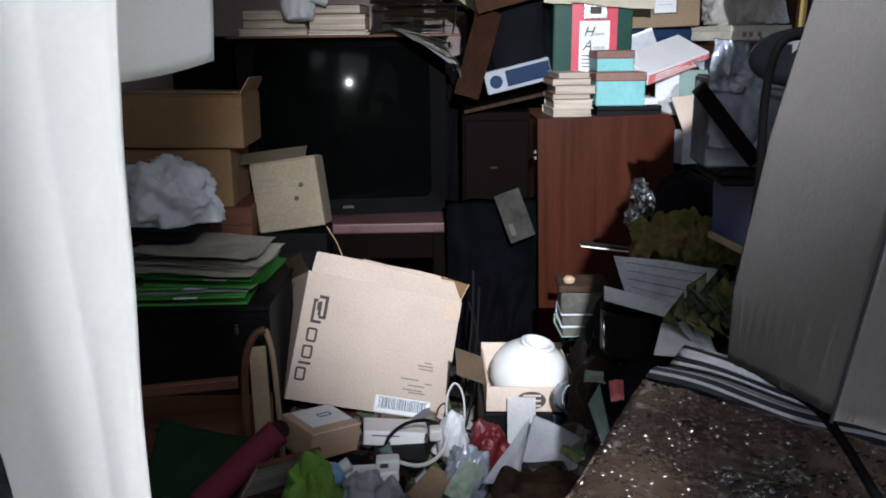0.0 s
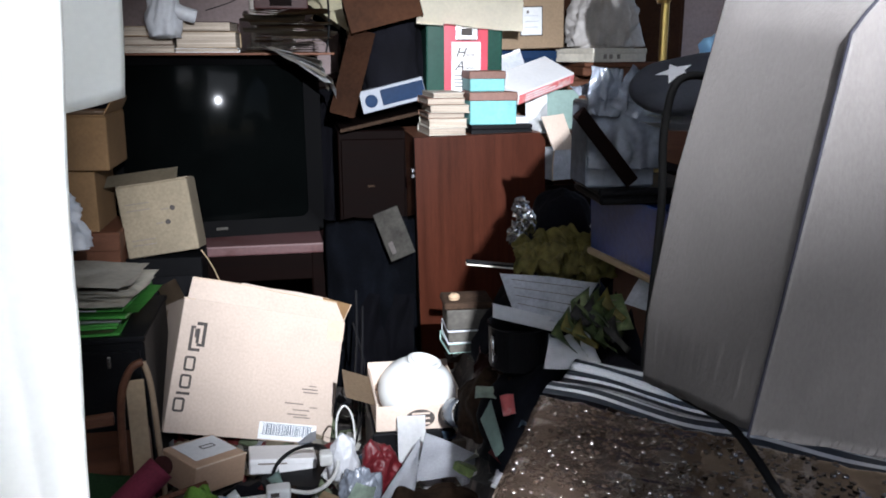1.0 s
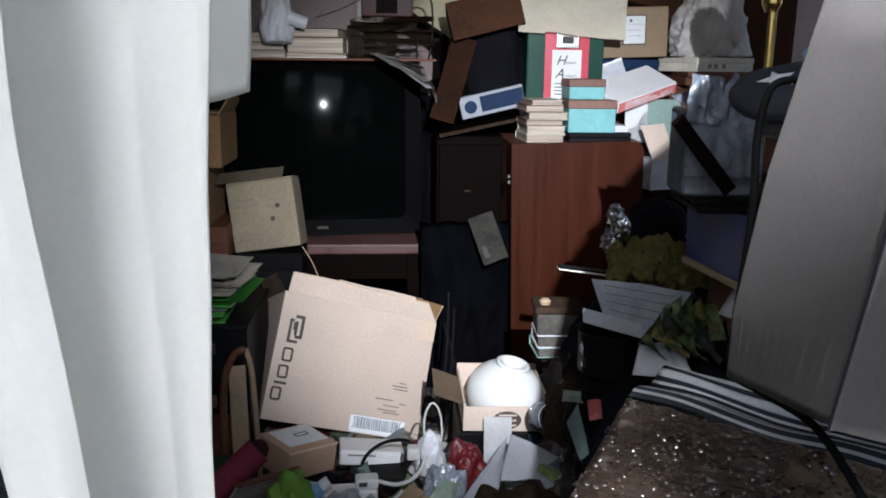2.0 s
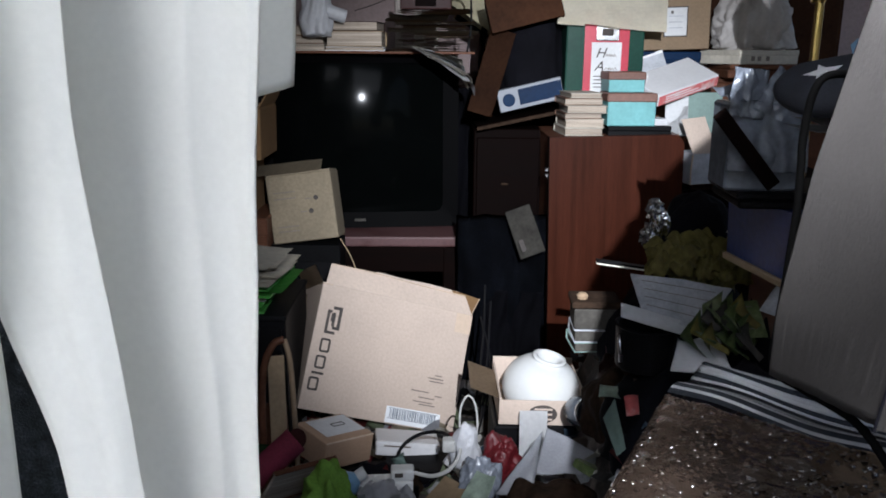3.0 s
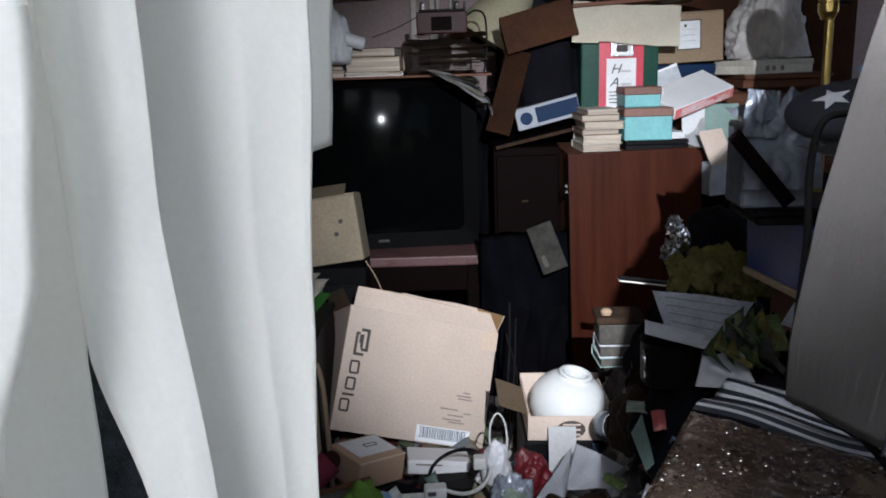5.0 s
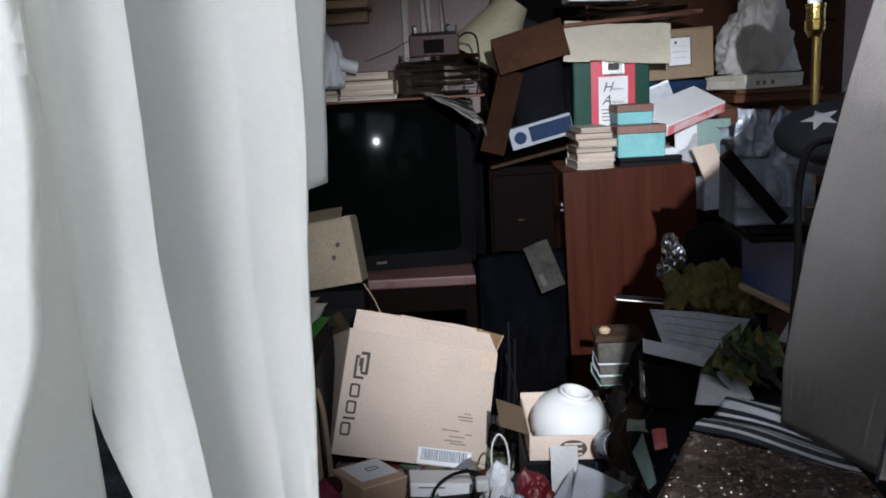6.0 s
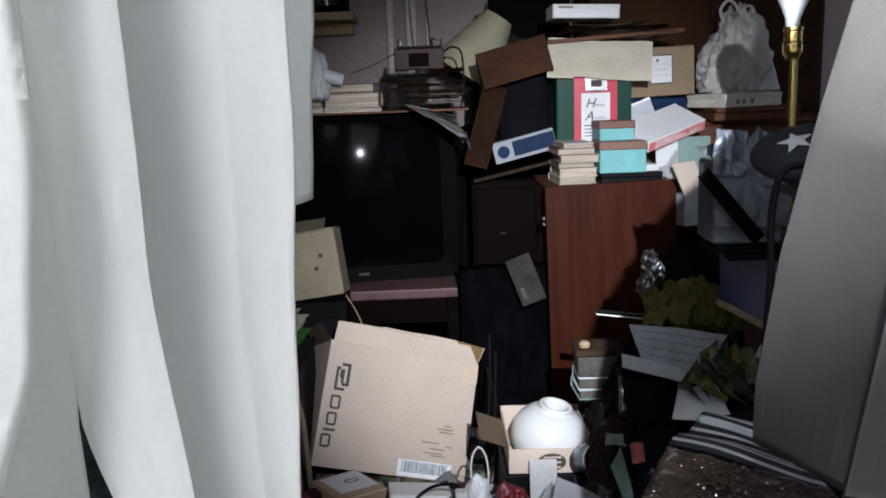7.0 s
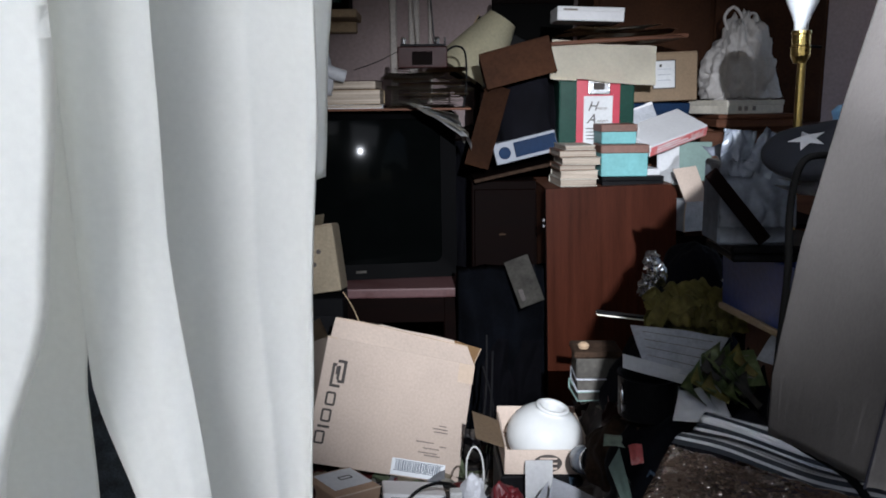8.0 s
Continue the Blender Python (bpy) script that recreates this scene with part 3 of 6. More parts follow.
def plain_carton(name, bl, br, tl, depth, material, label, group="", tape=True, seam=True):
    """A closed carton with six faces of board, flap seam and tape."""
    m, w, h = place(bl, br, tl)
    c = thing(name, m, label, "box", group)
    part("body", box(0, 0, 0, w, depth, h - 0.004, 0.003), material, c)
    part("flap", box(0.002, 0.002, h - 0.0035, w - 0.002, depth * 0.5 - 0.001, h, 0.001), material, c)
    part("flap", box(0.002, depth * 0.5 + 0.001, h - 0.0035, w - 0.002, depth - 0.002, h, 0.001), material, c)
    if tape:
        part("tape", box(w * 0.02, depth * 0.5 - 0.025, h + 0.0002, w * 0.98, depth * 0.5 + 0.025, h + 0.0012), M["tape"], c)
    return c, w, h


# the big open carton that leans on the table
m, w, h = place((-0.353, 2.245, 0.204), (0.053, 2.352, 0.075), (-0.272, 2.408, 0.535))
solo = thing("cup_carton", m, "large open cardboard carton lying tilted against the table", "box")
w, h, dp = 0.468, 0.359, 0.30
part("front_panel", box(0, 0, 0, w, CW, h, 0.001), M["carton"], solo)
part("back_panel", box(0, dp - CW, 0, w, dp, h, 0.001), M["carton"], solo)
for x in (0.0, w - CW):
    part("side_panel", box(x, CW, 0, x + CW, dp - CW, h, 0.001), M["carton"], solo)
part("base_panel", box(CW, CW, 0, w - CW, dp - CW, CW, 0.001), M["carton"], solo)
part("front_flap", prism([(0.008, 0.0), (w - 0.001, 0.0), (w - 0.022, 0.064), (0.30, 0.066), (0.15, 0.072), (0.018, 0.070)], CW * 0.7), M["carton"], solo, "raised front flap with a torn edge", shifted(0, 0.001, h, -26, 0, 0))
part("inner_flap", prism([(0.10, 0.0), (w - 0.04, 0.0), (w - 0.042, 0.074), (0.33, 0.078), (0.24, 0.075), (0.16, 0.078)], CW * 0.7), M["carton"], solo, "second flap folded behind the front one", shifted(0, 0.010, h, -24, 0, 0))
part("torn_edge", tube([(0.02, 0.0305, h + 0.0620), (0.15, 0.0315, h + 0.0642), (0.30, 0.0288, h + 0.0588), (w - 0.024, 0.0280, h + 0.0568)], 0.0016, 6, 8), M["carton_edge"], solo, "pale torn cardboard edge")
# The shade inside this flap is put in with the darker amber board.
ear = part("side_flap", prism([(-0.004, 0.0), (0.042, 0.074), (-0.060, 0.080), (-0.035, 0.03)], CW * 0.7), M["carton_amber"], solo, "flap turned out, its inside coloured darker for shade", shifted(w, 0.012, h - 0.006, -24, 0, 12))
part("cut_edge", tube([(-0.001, 0.002, 0.002), (0.042, 0.001, 0.074)], 0.0018, 6, 2), M["carton_edge"], ear)
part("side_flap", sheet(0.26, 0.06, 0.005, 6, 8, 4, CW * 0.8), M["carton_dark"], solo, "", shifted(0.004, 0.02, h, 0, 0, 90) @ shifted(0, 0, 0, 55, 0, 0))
part("tape", box(-0.0012, -0.0012, h - 0.004, 0.028, 0.05, h + 0.0008), M["tape"], solo, "glossy brown tape on the corner")
part("scuff", sheet(0.03, 0.08, 0.001, 9, 4, 6, 0.0006), M["tape"], solo, "", shifted(-0.003, 0.20, h - 0.10, 90, 0, 90))
part("tape", box(w - 0.05, -0.0012, h - 0.06, w + 0.001, -0.0002, h - 0.002), M["tape"], solo)
lab = part("shipping_label", box(w - 0.215, -0.0014, 0.003, w - 0.048, -0.0003, 0.050), M["label"], solo, "white printed label")
rng = random.Random(4)
x = w - 0.203
while x < w - 0.064:
    bw = rng.choice((0.0010, 0.0016, 0.0024, 0.0036))
    part("bar", box(x, -0.0020, 0.018, x + bw, -0.00142, 0.044), M["bars"], lab)
    x += bw + rng.choice((0.0018, 0.0026, 0.0034))
for zz in (0.0155, 0.045):
    part("rule", box(w - 0.207, -0.0020, zz, w - 0.056, -0.00142, zz + 0.0015), M["bars"], lab)


def flat_shapes(rects):
    """Flat printed bars (x0, z0, x1, z1) joined into one thin mark."""
    bm = bmesh.new()
    for x0, z0, x1, z1 in rects:
        box(x0, -0.0012, z0, x1, -0.0003, z1, bm=bm)
    return bm


# dark printed mark turned on its side: two hooks, and plain shapes below them
part("printed_mark", flat_shapes(((0.044, 0.289, 0.071, 0.298), (0.062, 0.240, 0.071, 0.289), (0.050, 0.232, 0.071, 0.240), (0.046, 0.240, 0.054, 0.280))), M["ink"], solo, "dark printed maker's mark")
part("printed_mark", flat_shapes(((0.029, 0.278, 0.042, 0.286), (0.029, 0.226, 0.037, 0.278), (0.029, 0.218, 0.060, 0.226), (0.041, 0.255, 0.046, 0.278))), M["ink"], solo, "dark printed maker's mark")
part("shape", frame_plate(0.030, 0.040, 0.007, 0.006, 0.0009), M["ink"], solo, "", shifted(0.025, -0.0012, 0.164))
part("shape", frame_plate(0.030, 0.038, 0.007, 0.006, 0.0009), M["ink"], solo, "", shifted(0.021, -0.0012, 0.117))
part("shape", flat_shapes(((0.017, 0.101, 0.052, 0.108),)), M["ink"], solo)
part("shape", frame_plate(0.030, 0.038, 0.007, 0.006, 0.0009), M["ink"], solo, "", shifted(0.013, -0.0012, 0.055))
for bx, bz, bw in ((0.085, 0.158, 0.022), (0.105, 0.148, 0.048), (0.100, 0.139, 0.045), (0.150, 0.105, 0.055), (0.075, 0.098, 0.022), (0.125, 0.088, 0.05), (0.140, 0.075, 0.06), (0.120, 0.068, 0.05)):
    part("printed_line", box(w - bx, -0.0009, bz, w - bx + bw, -0.0002, bz + 0.0035), M["ink_pale"], solo)

# small open parcel before it
m, w, h = place((-0.240, 1.930, 0.186), (-0.136, 2.030, 0.164), (-0.228, 1.935, 0.258))
par = thing("small_parcel", m, "small brown cardboard parcel with a white paper on top", "box")
part("body", box(0, 0, 0, w, 0.13, h, 0.002), M["parcel"], par)
part("paper", box(0.022, 0.030, h + 0.0004, w - 0.006, 0.122, h + 0.0014), M["paper_white"], par, "white printed slip")
part("printed_mark", frame_plate(0.04, 0.018, 0.004, 0.004, 0.001), M["ink"], par, "", shifted(w - 0.075, 0.07, h + 0.0016, -90, 0, 0))
part("edge", box(0, -0.0006, h - 0.003, w, 0.002, h + 0.0004), M["carton_edge"], par)

# flat white booklet box
m, w, h = place((-0.125, 2.06, 0.160), (0.037, 2.072, 0.143), (-0.123, 2.066, 0.196))
fw = thing("flat_white_box", m, "flat white cardboard box with grey worn edges", "box")
part("body", box(0, 0, 0, w, 0.11, h, 0.003), M["white_card"], fw)
part("lid", box(-0.001, -0.001, h * 0.6, w + 0.001, 0.111, h + 0.002, 0.003), M["white_card"], fw)
part("printed_line", box(0.02, -0.0022, h * 0.7, 0.09, -0.0012, h * 0.8), M["ink_pale"], fw)

# the open box with a white glass globe
m, w, h = place((0.180, 1.96, 0.297), (0.392, 1.96, 0.292), (0.180, 1.96, 0.360))
gb = thing("shade_box", m, "open brown cardboard box holding a white glass globe", "box")
dp = 0.235
part("front_panel", box(0, 0, 0, w, CW, h, 0.001), M["carton"], gb)
part("back_panel", box(0, dp - CW, 0, w, dp, h + 0.020, 0.001), M["carton"], gb)
for x in (0.0, w - CW):
    part("side_panel", box(x, CW, 0, x + CW, dp - CW, h + 0.006, 0.001), M["carton"], gb)
part("base_panel", box(CW, CW, 0, w - CW, dp - CW, CW, 0.001), M["carton"], gb)
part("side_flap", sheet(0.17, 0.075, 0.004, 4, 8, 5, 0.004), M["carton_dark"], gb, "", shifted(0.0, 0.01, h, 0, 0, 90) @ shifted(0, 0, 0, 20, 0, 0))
part("printed_mark", turned([(0.0, 0), (0.032, 0), (0.032, 0.0008), (0, 0.0008)], 28), M["ink"], gb, "round dark stamp", shifted(0.105, -0.0002, h * 0.46, 90, 0, 0) @ Matrix.Diagonal((1.1, 0.72, 1, 1)))
for k in (-1, 0, 1):
    part("printed_line", box(0.085, -0.0018, h * 0.46 + k * 0.013 - 0.0022, 0.128, -0.0012, h * 0.46 + k * 0.013 + 0.0022), M["carton"], gb, "", shifted(0, 0, 0))

globe = thing("glass_globe", pose(0.288, 2.085, 0.299, 5, 12, 0), "white opal glass lamp globe with a collared opening", "lamp globe")
prof = [(0.088, 0.002), (0.096, 0.015)]
for k in range(8, 15):
    a = radians(-90 + 180 * k / 17.0)
    prof.append((0.100 * math.cos(a), 0.088 * math.sin(a) + 0.040))
rt, zt = prof[-1]
prof += [(0.041, zt + 0.003), (0.039, zt + 0.006), (0.043, zt + 0.009), (0.043, zt + 0.014), (0.038, zt + 0.016), (0.031, zt + 0.014), (0.029, zt + 0.005), (0.028, zt - 0.03)]
part("shell", turned(prof, 40, close=False), M["porcelain"], globe, smooth=True)
# Dark disc standing for the shade down the collar opening.
part("inner_dark", turned([(0.0, zt - 0.032), (0.028, zt - 0.032), (0.028, zt - 0.030), (0, zt - 0.030)], 24), M["ink"], globe)

# ---- the brown cabinet and what is stacked on it ----
cab = thing("brown_cabinet", pose(0.418, 2.778, 0.0, 0, -1.4, 0), "red-brown wood veneer cabinet seen on its plain side", "cabinet")
out = [(0, 0), (0.436, 0), (0.436, 0.865)] + [(0.436 - 0.035 * (1 - math.cos(radians(a))), 0.865 + 0.035 * math.sin(radians(a))) for a in (20, 45, 70, 90)] + [(0, 0.9)]
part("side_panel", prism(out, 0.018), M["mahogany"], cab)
part("body", box(0.006, 0.0185, 0.0, 0.42, 0.40, 0.894, 0.003), M["brown_wood"], cab)
part("top", box(0.004, 0.0186, 0.8945, 0.425, 0.405, 0.899, 0.001), M["brown_wood"], cab)
part("edge_strip", box(-0.003, 0.0, 0.0, -0.0005, 0.018, 0.9), M["dark_wood"], cab)
for z in (0.77, 0.79):
    part("hinge", box(-0.014, -0.002, z, -0.0035, 0.014, z + 0.012, 0.002), M["steel"], cab, "small steel hinge")


def book(name, m, w, d, h, cover, label, group, pages="page"):
    b = thing(name, m, label, "book", group)
    part("page_block", box(0.003, 0.002, 0.0022, w - 0.004, d - 0.003, h - 0.0022, 0.001), M[pages], b)
    part("cover", box(0, 0, 0, w, d, 0.002, 0.0006), M[cover], b)
    part("cover", box(0, 0, h - 0.002, w, d, h, 0.0006), M[cover], b)
    part("spine", box(0, d - 0.0028, 0.002, w, d, h - 0.002, 0.0005), M[cover], b)
    return b


rng = random.Random(11)
z = 0.902
for i, (hh, ww, cover) in enumerate(((0.025, 0.128, "paper"), (0.028, 0.130, "paper"), (0.018, 0.125, "cover_brown"), (0.024, 0.132, "paper"), (0.022, 0.128, "cover_brown"), (0.016, 0.105, "paper"))):
    book("paperback", pose(0.449 + rng.uniform(-0.006, 0.004) + (0.02 if i == 5 else 0), 2.80 + rng.uniform(0, 0.015), z, 0, 0, rng.uniform(-3, 3)), ww, 0.19, hh, cover, "old yellowed paperback lying in a stack on the cabinet", "paperbacks stacked on the cabinet")
    z += hh + 0.0008

bk = thing("black_case", pose(0.590, 2.812, 0.900), "flat black case lying on the cabinet", "case")
part("body", box(0, 0, 0, 0.208, 0.15, 0.019, 0.002), M["black"], bk)
part("lid", box(0, 0, 0.0195, 0.208, 0.15, 0.034, 0.002), M["black"], bk)
wb = thing("white_book", pose(0.668, 2.83, 0.935, 0, 0, 6), "white paper-bound book on the black case", "book")
part("page_block", box(0, 0, 0.002, 0.125, 0.16, 0.018, 0.001), M["paper_white"], wb)
part("cover", box(-0.001, -0.001, 0.0185, 0.126, 0.161, 0.0205), M["white_card"], wb)
part("cover", box(-0.001, -0.001, 0.0, 0.126, 0.161, 0.0018), M["white_card"], wb)


def lidded_box(m, w, d, h, lid, label):
    b = thing("teal_box", m, label, "box", "teal boxes on the cabinet")
    part("body", box(0, 0, 0, w, d, h - 0.004, 0.003), M["teal"], b)
    part("lid", box(-0.003, -0.003, h - lid, w + 0.003, d + 0.003, h, 0.003), M["lid_brown"], b, "brown lid")
    part("string", tube([(w + 0.002, -0.004, h - 0.004), (w + 0.006, -0.005, h - 0.018), (w + 0.002, -0.005, h - 0.036)], 0.0012, 5, 4), M["white_card"], b)
    return b


lidded_box(pose(0.583, 2.80, 0.9352, 0, 0, -1), 0.155, 0.14, 0.105, 0.028, "teal cardboard box with a brown lid, the larger lower one")
lidded_box(pose(0.592, 2.845, 1.0405, 0, 0, 1), 0.118, 0.115, 0.066, 0.026, "teal cardboard box with a brown lid, the smaller upper one")

m, w, h = place((0.756, 2.850, 0.994), (0.985, 2.960, 1.060), (0.750, 2.830, 1.028))
rb = thing("white_red_box", m, "white glossy carton with red printed side, tilted on other boxes", "box")
part("body", box(0, 0, 0, w, 0.15, h - 0.001, 0.002), M["white_card"], rb)
part("printed_side", box(0.002, -0.0014, 0.002, w - 0.002, -0.0004, h - 0.004), M["red_card"], rb, "red printed side")
part("lid_flap", box(0.001, 0.001, h - 0.0006, w - 0.001, 0.149, h + 0.0006, 0.0004), M["white_card"], rb)
for k in range(3):
    part("printed_line", box(w * 0.12, -0.0022, 0.008 + 0.009 * k, w * (0.8 - 0.14 * k), -0.0016, 0.012 + 0.009 * k), M["white_card"], rb)

m, w, h = place((0.800, 2.90, 0.902), (0.845, 2.89, 0.902), (0.862, 2.95, 1.04))
ws = thing("white_sheet_stack", m, "leaning bundle of bright white paper", "paper")
part("bundle", box(0, 0, 0, 0.075, 0.02, 0.15, 0.001), M["paper_white"], ws)
part("cover_sheet", sheet(0.075, 0.15, 0.004, 2, 6, 8, 0.0006), M["paper_white"], ws, "", shifted(0, -0.001, 0, 90, 0, 0))

sg = book("sage_book", pose(0.875, 2.945, 0.902, 0, 0, 0) @ pose(0, 0, 0, 90, 0, 0) @ pose(0, 0, -0.03), 0.128, 0.135, 0.03, "sage", "sage green hardback standing upright", "")
tb = thing("tan_box", pose(0.868, 2.795, 0.745, 0, 0, 16), "small pale grey box with its tan flap up", "box")
part("body", box(0, 0, 0, 0.090, 0.10, 0.102, 0.002), M["paper_grey"], tb)
part("flap", prism([(0.0, 0.0), (0.090, 0.0), (0.042, 0.120), (-0.046, 0.112)], 0.003), M["carton"], tb, "tan inner face of the flap", shifted(0, -0.002, 0.102, -6, 0, 0))
part("torn_edge", tube([(-0.002, -0.003, 0.0), (-0.005, -0.004, 0.05), (0.0, -0.003, 0.10)], 0.003, 6), M["carton_edge"], tb, "torn tan edge")
crate = thing("dark_crate", pose(0.862, 2.84, 0.0), "dark wooden crate standing beside the cabinet", "crate")
for k in range(5):
    part("slat", box(0, 0, 0.02 + 0.145 * k, 0.55, 0.015, 0.14 + 0.145 * k, 0.003), M["dark_wood"], crate)
for x in (0.0, 0.52):
    part("post", box(x, 0.016, 0, x + 0.03, 0.05, 0.74, 0.003), M["dark_wood"], crate)
part("top", box(0, 0.0, 0.742, 0.55, 0.45, 0.76, 0.003), M["dark_wood"], crate)

# tall printed tin behind
tin = thing("printed_tin", pose(0.470, 2.99, 0.900, 0, 0, -1), "dark green upright tin with a crimson panel and a white label", "tin")
part("body", box(0, 0, 0, 0.265, 0.17, 0.385, 0.006, 2), M["tin_green"], tin)
part("panel", box(0.062, -0.0014, 0.0, 0.213, -0.0002, 0.383), M["tin_red"], tin, "crimson front panel")
part("label", box(0.087, -0.0026, 0.05, 0.188, -0.0016, 0.300), M["paper_white"], tin, "cream label with black writing")
part("picture", box(0.100, -0.0036, 0.305, 0.178, -0.0018, 0.372, 0.004), M["steel"], tin, "small oval picture")
part("picture_centre", box(0.120, -0.0046, 0.322, 0.158, -0.0038, 0.345, 0.003), M["ink"], tin)
for bx, bz, bw, bh in ((0.095, 0.186, 0.085, 0.003), (0.097, 0.174, 0.080, 0.003), (0.096, 0.162, 0.084, 0.003), (0.098, 0.150, 0.074, 0.003)):
    part("printed_line", box(bx, -0.0034, bz, bx + bw, -0.0028, bz + bh), M["ink"], tin)



def letter(text, size, m, material, parent, label=""):
    """Raised lettering in the built-in font, leaning like script, as a mesh."""
    cu_ = bpy.data.curves.new("writing", "FONT")
    cu_.body, cu_.size, cu_.shear, cu_.extrude = text, size, 0.35, 0.0004
    tmp = bpy.data.objects.new("writing", cu_)
    me = bpy.data.meshes.new_from_object(tmp)
    bpy.data.objects.remove(tmp)
    bpy.data.curves.remove(cu_)
    me.materials.append(material)
    ob = new("writing", me)
    ob.parent = parent
    ob.matrix_basis = m
    if label:
        ob["label"] = label


for ch_, x0, z0, x1 in (("H", 0.100, 0.250, 0.170), ("A", 0.098, 0.206, 0.174)):
    letter(ch_, 0.046, shifted(x0, -0.0030, z0, 90, 0, 0), M["ink"], tin, "black script capital")
    part("script_line", tube([(x0 + 0.036 + (x1 - x0 - 0.036) * k / 8, -0.0032, z0 + (0.011 if k % 2 else 0.003)) for k in range(9)], 0.0011, 6, 3), M["ink_pale"], tin, "fine script too small to read")

# kraft carton with a framed paper, blue box under it
plat = thing("low_chest", pose(0.74, 3.19, 0.0), "dark wooden chest that carries the back row of boxes", "chest")
part("body", box(0, 0, 0, 0.95, 0.55, 1.06, 0.004), M["brown_wood"], plat)
part("top", box(-0.01, -0.01, 1.0605, 0.96, 0.56, 1.08, 0.004), M["brown_wood"], plat)
blb = thing("blue_box", pose(0.745, 3.13, 1.081), "flat dark blue cardboard box under the kraft carton", "box")
part("body", box(0, 0, 0, 0.232, 0.3, 0.085, 0.003), M["blue_card"], blb)
part("lid", box(-0.002, -0.002, 0.06, 0.234, 0.302, 0.09, 0.003), M["blue_card"], blb)
pic = thing("small_picture_card", pose(0.772, 3.115, 1.085, -12, -18, 0), "small glossy picture card leaning on the blue box", "card")
part("card", box(0, 0, 0, 0.09, 0.004, 0.07, 0.001), M["paper_grey"], pic)
part("border", box(0.0, -0.001, 0.06, 0.09, -0.0001, 0.07), M["white_card"], pic)
kc, w, h = plain_carton("kraft_carton", (0.70, 3.16, 1.172), (1.015, 3.16, 1.182), (0.70, 3.16, 1.35), 0.34, M["carton_dark"], "kraft cardboard carton with a framed white slip on its side")
sg = part("slip", box(0.147, -0.0024, 0.045, 0.233, -0.0006, 0.150), M["ink"], kc, "black-edged white slip")
part("sheet", box(0.151, -0.0036, 0.049, 0.229, -0.0026, 0.146), M["paper_white"], sg)
for k in range(3):
    part("printed_line", box(0.165, -0.0042, 0.075 + 0.02 * k, 0.215, -0.0037, 0.078 + 0.02 * k), M["paper_grey"], sg)
part("printed_line", box(0.172, -0.0044, 0.125, 0.180, -0.0037, 0.135), M["ink"], sg)

# hanging envelope and papers over the tin and carton
m, w, h = place((0.433, 2.955, 1.265), (0.783, 2.950, 1.232), (0.428, 2.99, 1.372))
envl = thing("large_envelope", m, "large cream envelope drooping over the edge of the pile", "envelope")
bm = sheet(0.365, 0.145, 0.012, 12, 16, 10, 0.0015, 0.02, 0.003)
part("sheet", bm, M["envelope"], envl, "", shifted(0, 0, 0, 84, 0, 0))
part("edge_fold", sheet(0.09, 0.035, 0.006, 13, 6, 4, 0.001), M["envelope"], envl, "", shifted(0.0, 0.003, -0.006, 70, 0, -4))
board = thing("paper_board", pose(0.44, 2.99, 1.372, 0, -3, 0), "dark brown board lying across tin and carton", "board")
part("board", box(0, 0, 0, 0.48, 0.36, 0.014, 0.003), M["brown_wood"], board)
rng = random.Random(5)
z = 1.388
for k in range(9):
    s = thing("paper_sheet", pose(0.50 + rng.uniform(0, 0.16), 2.97 + rng.uniform(-0.01, 0.06), z, 0, rng.uniform(-4, 0), rng.uniform(-14, 14)), "old curled paper lying in an untidy pile", "paper", "papers on the pile")
    part("sheet", sheet(0.24, 0.18, 0.010, 20 + k, 8, 8, 0.001), M[("paper", "paper_tan", "cover_brown")[k % 3]], s)
    z += 0.006
wbx = thing("flat_white_carton", pose(0.466, 3.03, 1.462, 0, 2, 0), "flat white carton on the pile of papers", "box")
part("body", box(0, 0, 0, 0.235, 0.16, 0.045, 0.003), M["white_card"], wbx)
part("lid", box(-0.001, -0.001, 0.03, 0.236, 0.161, 0.048, 0.003), M["white_card"], wbx)
part("printed_line", box(0.02, -0.002, 0.034, 0.07, -0.0012, 0.040), M["ink_pale"], wbx)

# red-brown open carton with a black bag
m, w, h = place((0.215, 2.93, 1.225), (0.452, 2.92, 1.285), (0.205, 2.945, 1.345))
oc = thing("red_brown_carton", m, "torn red-brown cardboard carton tipped on the heap", "box")
part("front_panel", box(0, 0, 0, w, CW, h, 0.001), M["carton_orange"], oc)
part("side_panel", box(0, CW, 0, CW, 0.2, h, 0.001), M["carton_orange"], oc)
part("side_panel", box(w - CW, CW, 0, w, 0.2, h, 0.001), M["carton_orange"], oc)
part("top_panel", box(0, 0, h, w, 0.2, h + CW, 0.001), M["carton_orange"], oc)
part("flap", sheet(0.085, 0.29, 0.008, 3, 6, 10, 0.004), M["carton_orange"], oc, "hanging torn flap", shifted(-0.140, 0.06, 0.04, 90, 0, 0) @ shifted(0, -0.26, 0, 0, 0, 0) @ shifted(0, 0, 0, 0, 0, -30))
bb = thing("black_bag", pose(0.372, 3.10, 1.00), "soft black cloth bag slumped between boxes", "bag")
part("body", crumple(0.115, 0.09, 0.36, 3, 0.22, 2.2), M["black_cloth"], bb, smooth=True)
part("handle", tube([(-0.05, -0.03, 0.30), (-0.03, -0.05, 0.37), (0.03, -0.05, 0.37), (0.05, -0.03, 0.30)], 0.008), M["black_cloth"], bb)
m, w, h = place((0.255, 3.005, 0.960), (0.474, 3.000, 1.012), (0.243, 3.005, 1.035))
